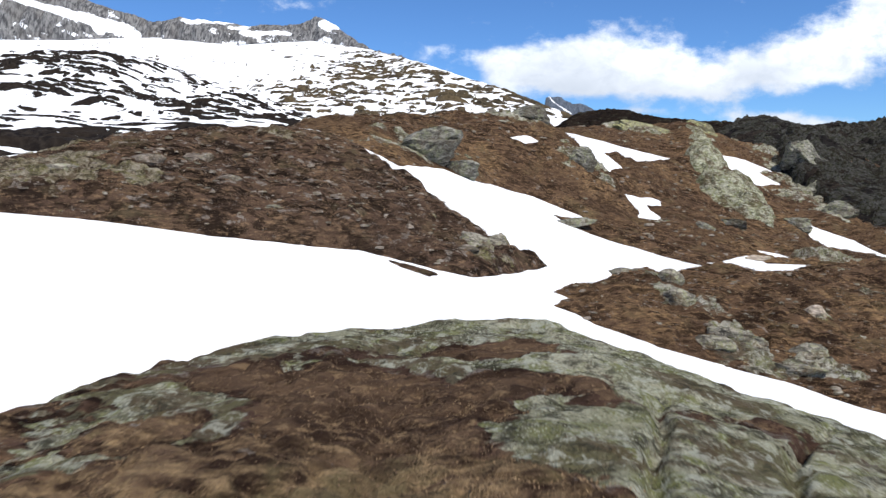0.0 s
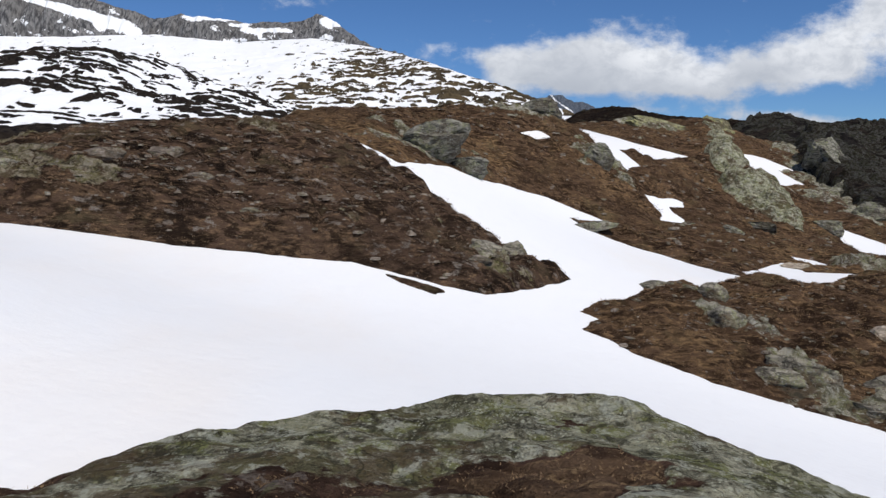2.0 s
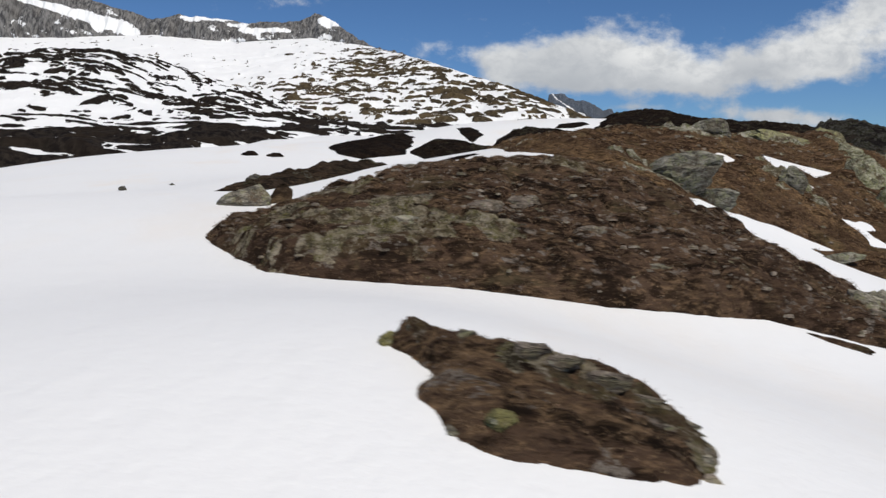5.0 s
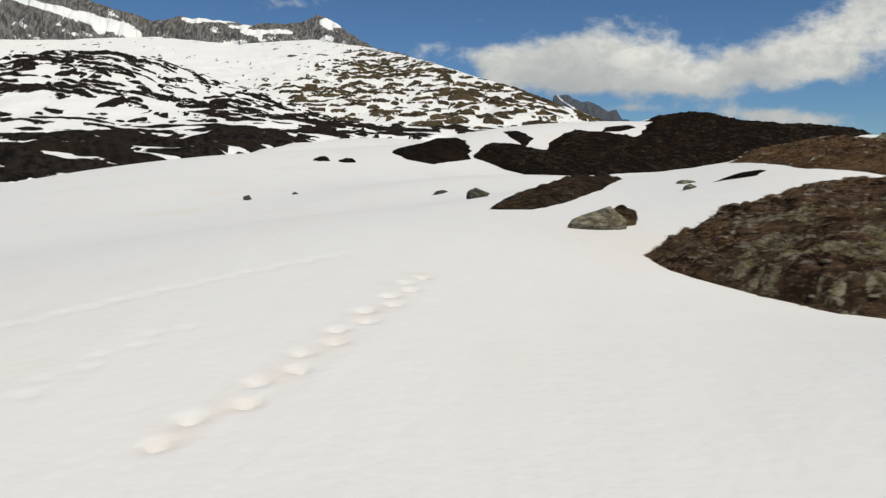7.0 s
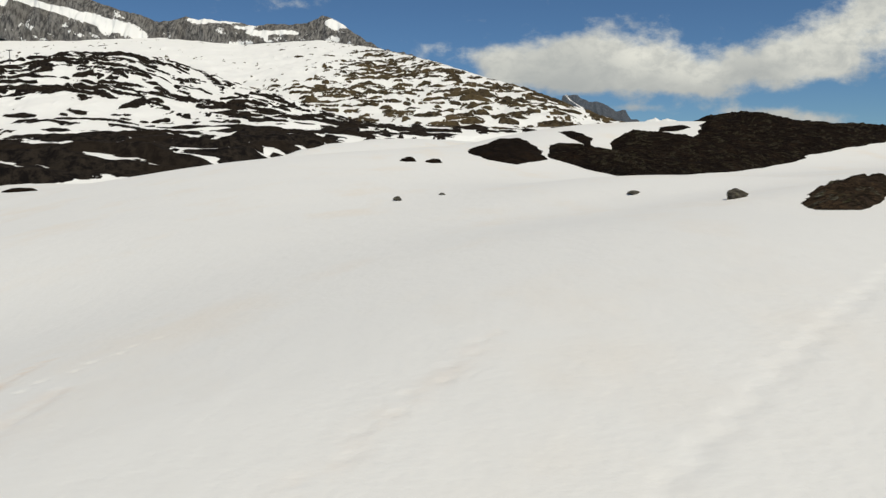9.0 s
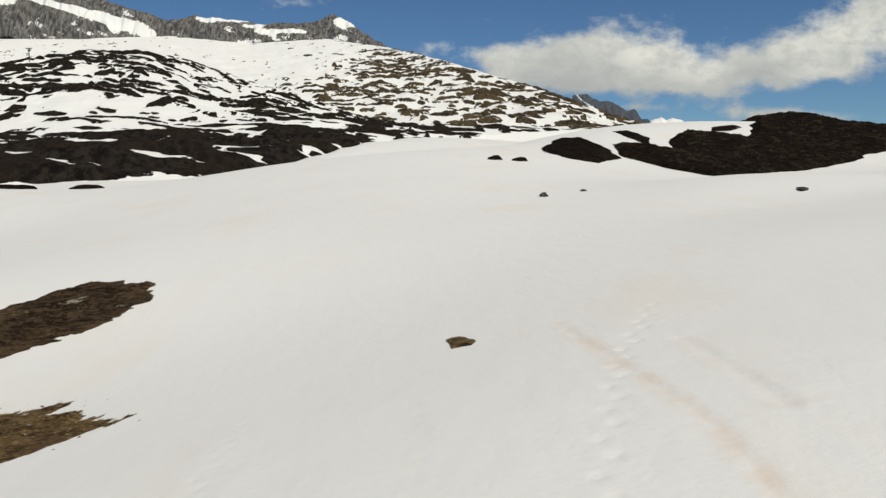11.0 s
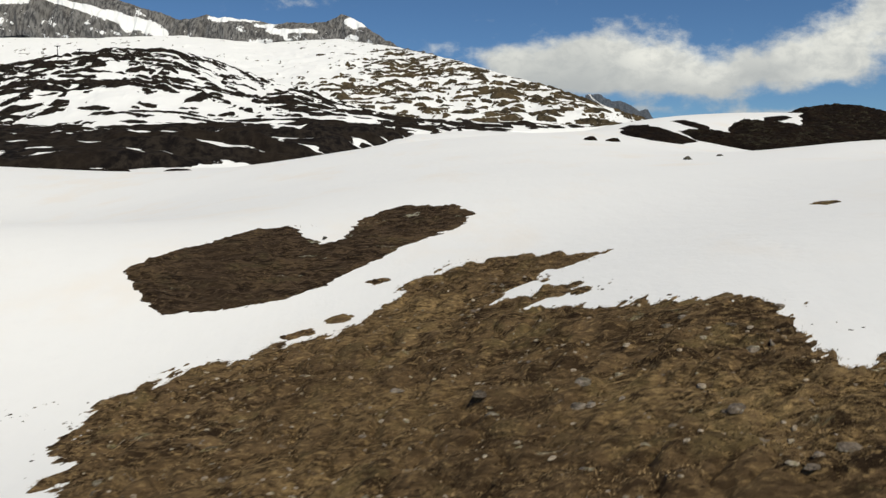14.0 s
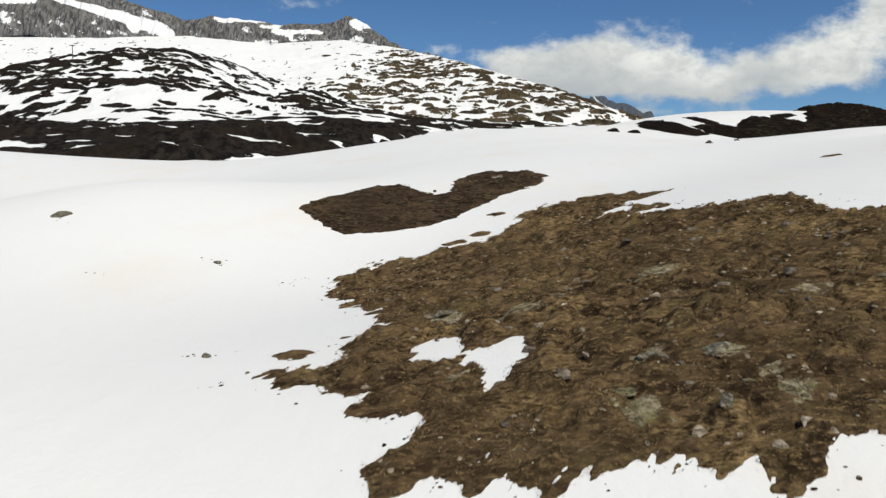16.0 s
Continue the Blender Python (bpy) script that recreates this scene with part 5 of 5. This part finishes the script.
# stones that can be told apart on the turf slope
for x, y, size, turn, mat, seed, label in (
    (-71.0, -11.1, (0.95, 0.75, 0.28), -20, GREEN, 201, "flat stone with yellow-green lichen on the turf"), (-68.3, -9.9, (1.25, 0.8, 0.45), 10, ROCK, 202, "grey-green lichened slab in the turf"),
    (-68.6, -5.1, (0.42, 0.34, 0.3), 0, PALE, 203, "pale stone on the turf"), (-71.3, -8.8, (0.28, 0.24, 0.28), 20, PALE, 204, "pale stone on the turf"), (-68.2, -11.6, (0.45, 0.4, 0.35), 0, GREEN, 205, "lichened stone on the turf"),
    (-69.7, -12.8, (0.5, 0.4, 0.45), 40, PALE, 206, "pale stone on the turf"), (-72.1, -5.7, (0.34, 0.28, 0.26), 0, PALE, 207, "pale stone on the turf"), (-65.0, -7.6, (0.55, 0.4, 0.28), 15, PALE, 208, "pale stone on the turf"),
    (-68.5, -13.7, (0.36, 0.3, 0.26), 0, PALE, 209, "pale stone at the edge of the snow"), (-75.1, -2.1, (1.1, 0.6, 0.4), 10, ROCK, 210, "grey slab in the turf"), (-74.2, -3.7, (0.36, 0.3, 0.28), 0, PALE, 211, "pale stone on the turf"),
    (-73.8, -4.4, (0.3, 0.26, 0.24), 0, PALE, 212, "pale stone on the turf"), (-67.8, -13.3, (0.4, 0.3, 0.2), 30, PALE, 213, "pale stone on the turf"), (-69.8, -9.7, (1.0, 0.6, 0.3), -5, ROCK, 214, "grey slab in the turf"), (-69.1, -12.6, (0.3, 0.4, 0.5), 10, ROCK, 215, "upright grey stone in the turf"),
):
    stone("stone", label, "stone", x, y, size, turn, mat, seed, None, 0.62, 3, group="stones on the turf")
rng = np.random.default_rng(5)
count = 0
while count < 120:
    x, y = rng.uniform(-79, -58), rng.uniform(-13, 20)
    d = float(depth_in(np.array([[x]]), np.array([[y]]), MEADOW + MEADOW_B)[0, 0])
    if d < 0.6:
        continue
    s = 0.10 + 0.18 * rng.random() ** 2
    stone("stone", "pale weathered stone half sunk in the turf", "stone", x, y, (s, s * rng.uniform(0.6, 0.9), s * rng.uniform(0.45, 0.8)), rng.uniform(0, 180), PALE if rng.random() < 0.55 else DULL, 300 + count, None, 0.58, 2, group="stones on the turf")
    count += 1


# ---- dead grass, twigs and flakes of stone ----
def strewn(top, box, per_metre, rng, rockiest, bare, patchy):
    """Places on bare ground, with their heights."""
    x0, y0, x1, y1 = box
    n = int((x1 - x0) * (y1 - y0) * per_metre)
    x, y = rng.uniform(x0, x1, n), rng.uniform(y0, y1, n)
    z, d, rocky = top[2](x[None], y[None])
    keep = (d[0] > bare) & (rocky[0] < rockiest) & (grain(x / 0.7, y / 0.7, 41) > patchy)
    return x[keep], y[keep], z[0][keep]


def mesh_of(name, label, category, co, faces, mat, smooth=False):
    me = bpy.data.meshes.new(name)
    me.vertices.add(len(co))
    me.vertices.foreach_set("co", co.ravel())
    me.loops.add(len(faces))
    me.loops.foreach_set("vertex_index", faces.astype(np.int32))
    me.polygons.add(len(faces) // 3)
    me.polygons.foreach_set("loop_start", np.arange(0, len(faces), 3, dtype=np.int32))
    me.update(calc_edges=True)
    me.materials.append(mat)
    if smooth:
        shade_smooth(me)
    return tagged(new(name, me), label, category, kind="stuff")


def flakes(name, label, top, mat, box, per_metre, small, large, seed, tall=0.5):
    """Small frost-split stones half sunk in bare ground."""
    rng = np.random.default_rng(seed)
    x, y, z = strewn(top, box, per_metre, rng, 0.9, 0.1, 0.3)
    return chips(name, label, x, y, z, mat, small, large, rng, tall)


def chips(name, label, x, y, z, mat, small, large, rng, tall):
    """Six-sided splinters with sloping tops at the places given."""
    n = len(x)
    size = small + (large - small) * rng.random(n) ** 2.5
    squash, turn, high = rng.uniform(0.45, 0.9, n), rng.uniform(0, 3.1, n), size * tall * rng.uniform(0.4, 1.0, n)
    a = np.arange(6) * math.pi / 3
    r0, r1 = rng.uniform(0.75, 1.2, (n, 6)), rng.uniform(0.55, 0.9, (n, 6))
    u = np.concatenate([np.cos(a) * r0, np.cos(a) * r1, rng.uniform(-0.2, 0.2, (n, 1))], 1) * size[:, None]
    w = np.concatenate([np.sin(a) * r0, np.sin(a) * r1, rng.uniform(-0.2, 0.2, (n, 1))], 1) * (size * squash)[:, None]
    h = np.concatenate([np.full((n, 6), -0.6), rng.uniform(0.6, 0.95, (n, 6)), np.ones((n, 1))], 1) * high[:, None]
    ca, sa = np.cos(turn)[:, None], np.sin(turn)[:, None]
    co = np.stack([x[:, None] + u * ca - w * sa, y[:, None] + u * sa + w * ca, z[:, None] + h], -1).reshape(-1, 3)
    tri = [(k, (k + 1) % 6, 6 + (k + 1) % 6) for k in range(6)] + [(k, 6 + (k + 1) % 6, 6 + k) for k in range(6)] + [(6 + k, 6 + (k + 1) % 6, 12) for k in range(6)]
    return mesh_of(name, label, "stones", co, (np.array(tri)[None] + 13 * np.arange(n)[:, None, None]).reshape(-1), mat)


def mat_of_blades(name, label, top, mat, box, per_metre, tall, spread, seed, lean=(0.8, 2.2), downhill=(0.0, -1.0), combed=0.6, blades=5, patchy=0.2, bare=0.05):
    """Matted tufts of dead blades or twigs, most of them combed one way by the snow."""
    rng = np.random.default_rng(seed)
    x, y, z = strewn(top, box, per_metre, rng, 0.42, bare, patchy)
    n = len(x)
    turn = math.atan2(downhill[1], downhill[0]) + rng.normal(0, 1.0, (n, blades)) * (3.0 * (1 - combed) + 0.4)
    size = rng.uniform(0.5, 1.0, (n, blades)) * tall * rng.uniform(0.5, 1.4, (n, 1))
    out = np.stack([np.cos(turn), np.sin(turn), 0 * turn], -1)
    across = np.stack([-np.sin(turn), np.cos(turn), 0 * turn], -1) * (spread * rng.uniform(0.10, 0.22, (n, blades)))[..., None]
    foot = np.stack([rng.normal(0, spread, (n, blades)), rng.normal(0, spread, (n, blades)), 0 * turn - 0.01], -1)
    tip = foot + out * (size * rng.uniform(lean[0], lean[1], (n, blades)))[..., None] + np.stack([0 * size, 0 * size, size], -1)
    co = (np.stack([x, y, z], 1)[:, None, None] + np.stack([foot - across, foot + across, tip], 2)).reshape(-1, 3)
    return mesh_of(name, label, "heath", co, np.arange(len(co)), mat)


mat_of_blades("heath_twigs", "reddish-brown dead heath twigs over the hummock", HUMP_TOP, HEATH_TWIGS, (-17, 17.5, 4, 31.5), 110, 0.045, 0.06, 1, combed=0.3)
mat_of_blades("sedge", "ochre dead sedge and heath on the knoll", KNOLL_TOP, SEDGE, (3, 15, 17, 32), 90, 0.05, 0.06, 2, downhill=(-0.7, -0.7))
mat_of_blades("sedge", "brown dead sedge and heath over the hillside", HILLSIDE_TOP, SEDGE, (-8, 28.5, 32, 72), 34, 0.05, 0.11, 3, downhill=(-0.6, -0.8))
mat_of_blades("moss", "brown moss in the hollows of the rock", ROCK_TOP, MOSS, (-5.6, 0, 5, 6.6), 750, 0.015, 0.03, 4, combed=0.2, patchy=0.05)
mat_of_blades("heath_twigs", "brown turf and moss on the small mound", ISLAND_TOP, HEATH_TWIGS, (-11.3, 6.4, -7.5, 9.2), 500, 0.025, 0.03, 5, combed=0.3)
mat_of_blades("turf_grass", "matted ochre-olive dead grass of the turf slope", TURF_TOP, GRASS, (-80.5, -14.5, -57, 25.5), 80, 0.055, 0.08, 6, downhill=(-0.3, -0.95), combed=0.7)
mat_of_blades("heath_twigs", "low brown heath twigs on the melted patch", POND_TOP, HEATH_TWIGS, (-85.5, 20.5, -65.5, 44.5), 30, 0.03, 0.09, 7, bare=0.3)
flakes("stone_flakes", "small brownish weathered stones strewn over the hummock", HUMP_TOP, DULL, (-17, 17.5, 4, 31.5), 8, 0.03, 0.19, 11, 0.35)
flakes("stone_flakes", "small brownish weathered stones strewn over the knoll", KNOLL_TOP, DULL, (3, 15, 17, 32), 5, 0.03, 0.16, 12, 0.4)
flakes("stone_flakes", "small grey stones strewn over the hillside", HILLSIDE_TOP, DULL, (-8, 28.5, 32, 72), 1.2, 0.05, 0.24, 13)
flakes("stones", "larger grey-brown stones bedded in the turf slope", TURF_TOP, DULL, (-79, -14, -58, 8), 0.35, 0.12, 0.34, 15, 0.4)
flakes("stone_flakes", "small pale stones in the turf slope", TURF_TOP, PALE, (-80.5, -14.5, -57, 25.5), 2.2, 0.03, 0.13, 14)


# crumbs of turf and gravel on the snow: x, y, spread, how many
rng = np.random.default_rng(71)
px, py = [], []
for x, y, spread, count in ((-87.5, 13.9, 0.7, 16), (-80.8, 12.5, 0.4, 9), (-92.1, 9.7, 0.5, 6), (-81.3, -6.4, 0.35, 8), (-83.0, 12.5, 0.5, 7), (-83.2, 11.5, 0.4, 9), (-81.0, 11.2, 0.5, 14),
                            (-77.8, 38.5, 0.7, 10), (-76.8, -9.7, 0.4, 10), (-82.9, -2.9, 0.35, 10), (-98.1, 17.6, 0.8, 12), (-72.5, -14.6, 0.6, 8), (-69.5, -15.0, 0.7, 6), (-75.6, -13.2, 0.5, 12), (-63.5, -13.5, 0.8, 8)):
    px += list(rng.normal(x, spread, count))
    py += list(rng.normal(y, 0.6 * spread, count))
cx, cy = rng.uniform(-82, -56, 2600), rng.uniform(-16, 27, 2600)
d = depth_in(cx, cy, MEADOW + MEADOW_B)
rim = (d < -0.2) & (d > -0.3 - 1.5 * rng.random(len(d)) ** 2)
px, py = np.array(px + list(cx[rim])), np.array(py + list(cy[rim]))
chips("turf_crumbs", "dark crumbs of turf and gravel lying on the snow", px, py, relief(px, py), LOW, 0.025, 0.10, rng, 0.4)

# ---- chairlift masts on the far shoulder ----
def lift_mast(x, y, z, tall):
    mast = tagged(new("lift_mast", None), "thin dark chairlift mast on the snowy shoulder", "lift mast", "lift masts")
    mast.location = (x, y, z)
    for name, size, up in (("post", (0.9, 0.9, tall), tall / 2), ("crossarm", (6.5, 0.8, 0.7), tall), ("sheave_train", (1.2, 3.2, 0.6), tall - 0.6)):
        bm = bmesh.new()
        bmesh.ops.create_cube(bm, size=1.0)
        bmesh.ops.scale(bm, vec=size, verts=bm.verts)
        if name == "post":
            top = [v for v in bm.verts if v.co.z > 0]
            bmesh.ops.scale(bm, vec=(0.55, 0.55, 1), verts=top)
        bmesh.ops.bevel(bm, geom=bm.edges[:], offset=0.08, segments=1, affect="EDGES")
        me = bpy.data.meshes.new(name)
        bm.to_mesh(me)
        bm.free()
        me.materials.append(STEEL)
        piece = new(name, me)
        piece.parent, piece.location = mast, (0, 0, up)
    return mast


def surface_of(ob, x, y):
    """Height of a mountainside at the vertex nearest to a place."""
    co = np.empty(len(ob.data.vertices) * 3)
    ob.data.vertices.foreach_get("co", co)
    co = co.reshape(-1, 3)
    return float(co[np.argmin((co[:, 0] - x) ** 2 + (co[:, 1] - y) ** 2), 2])


for x, y, tall in ((-484, 820, 15), (-512, 930, 12)):
    lift_mast(x, y, surface_of(hill, x, y) - 0.8, tall)
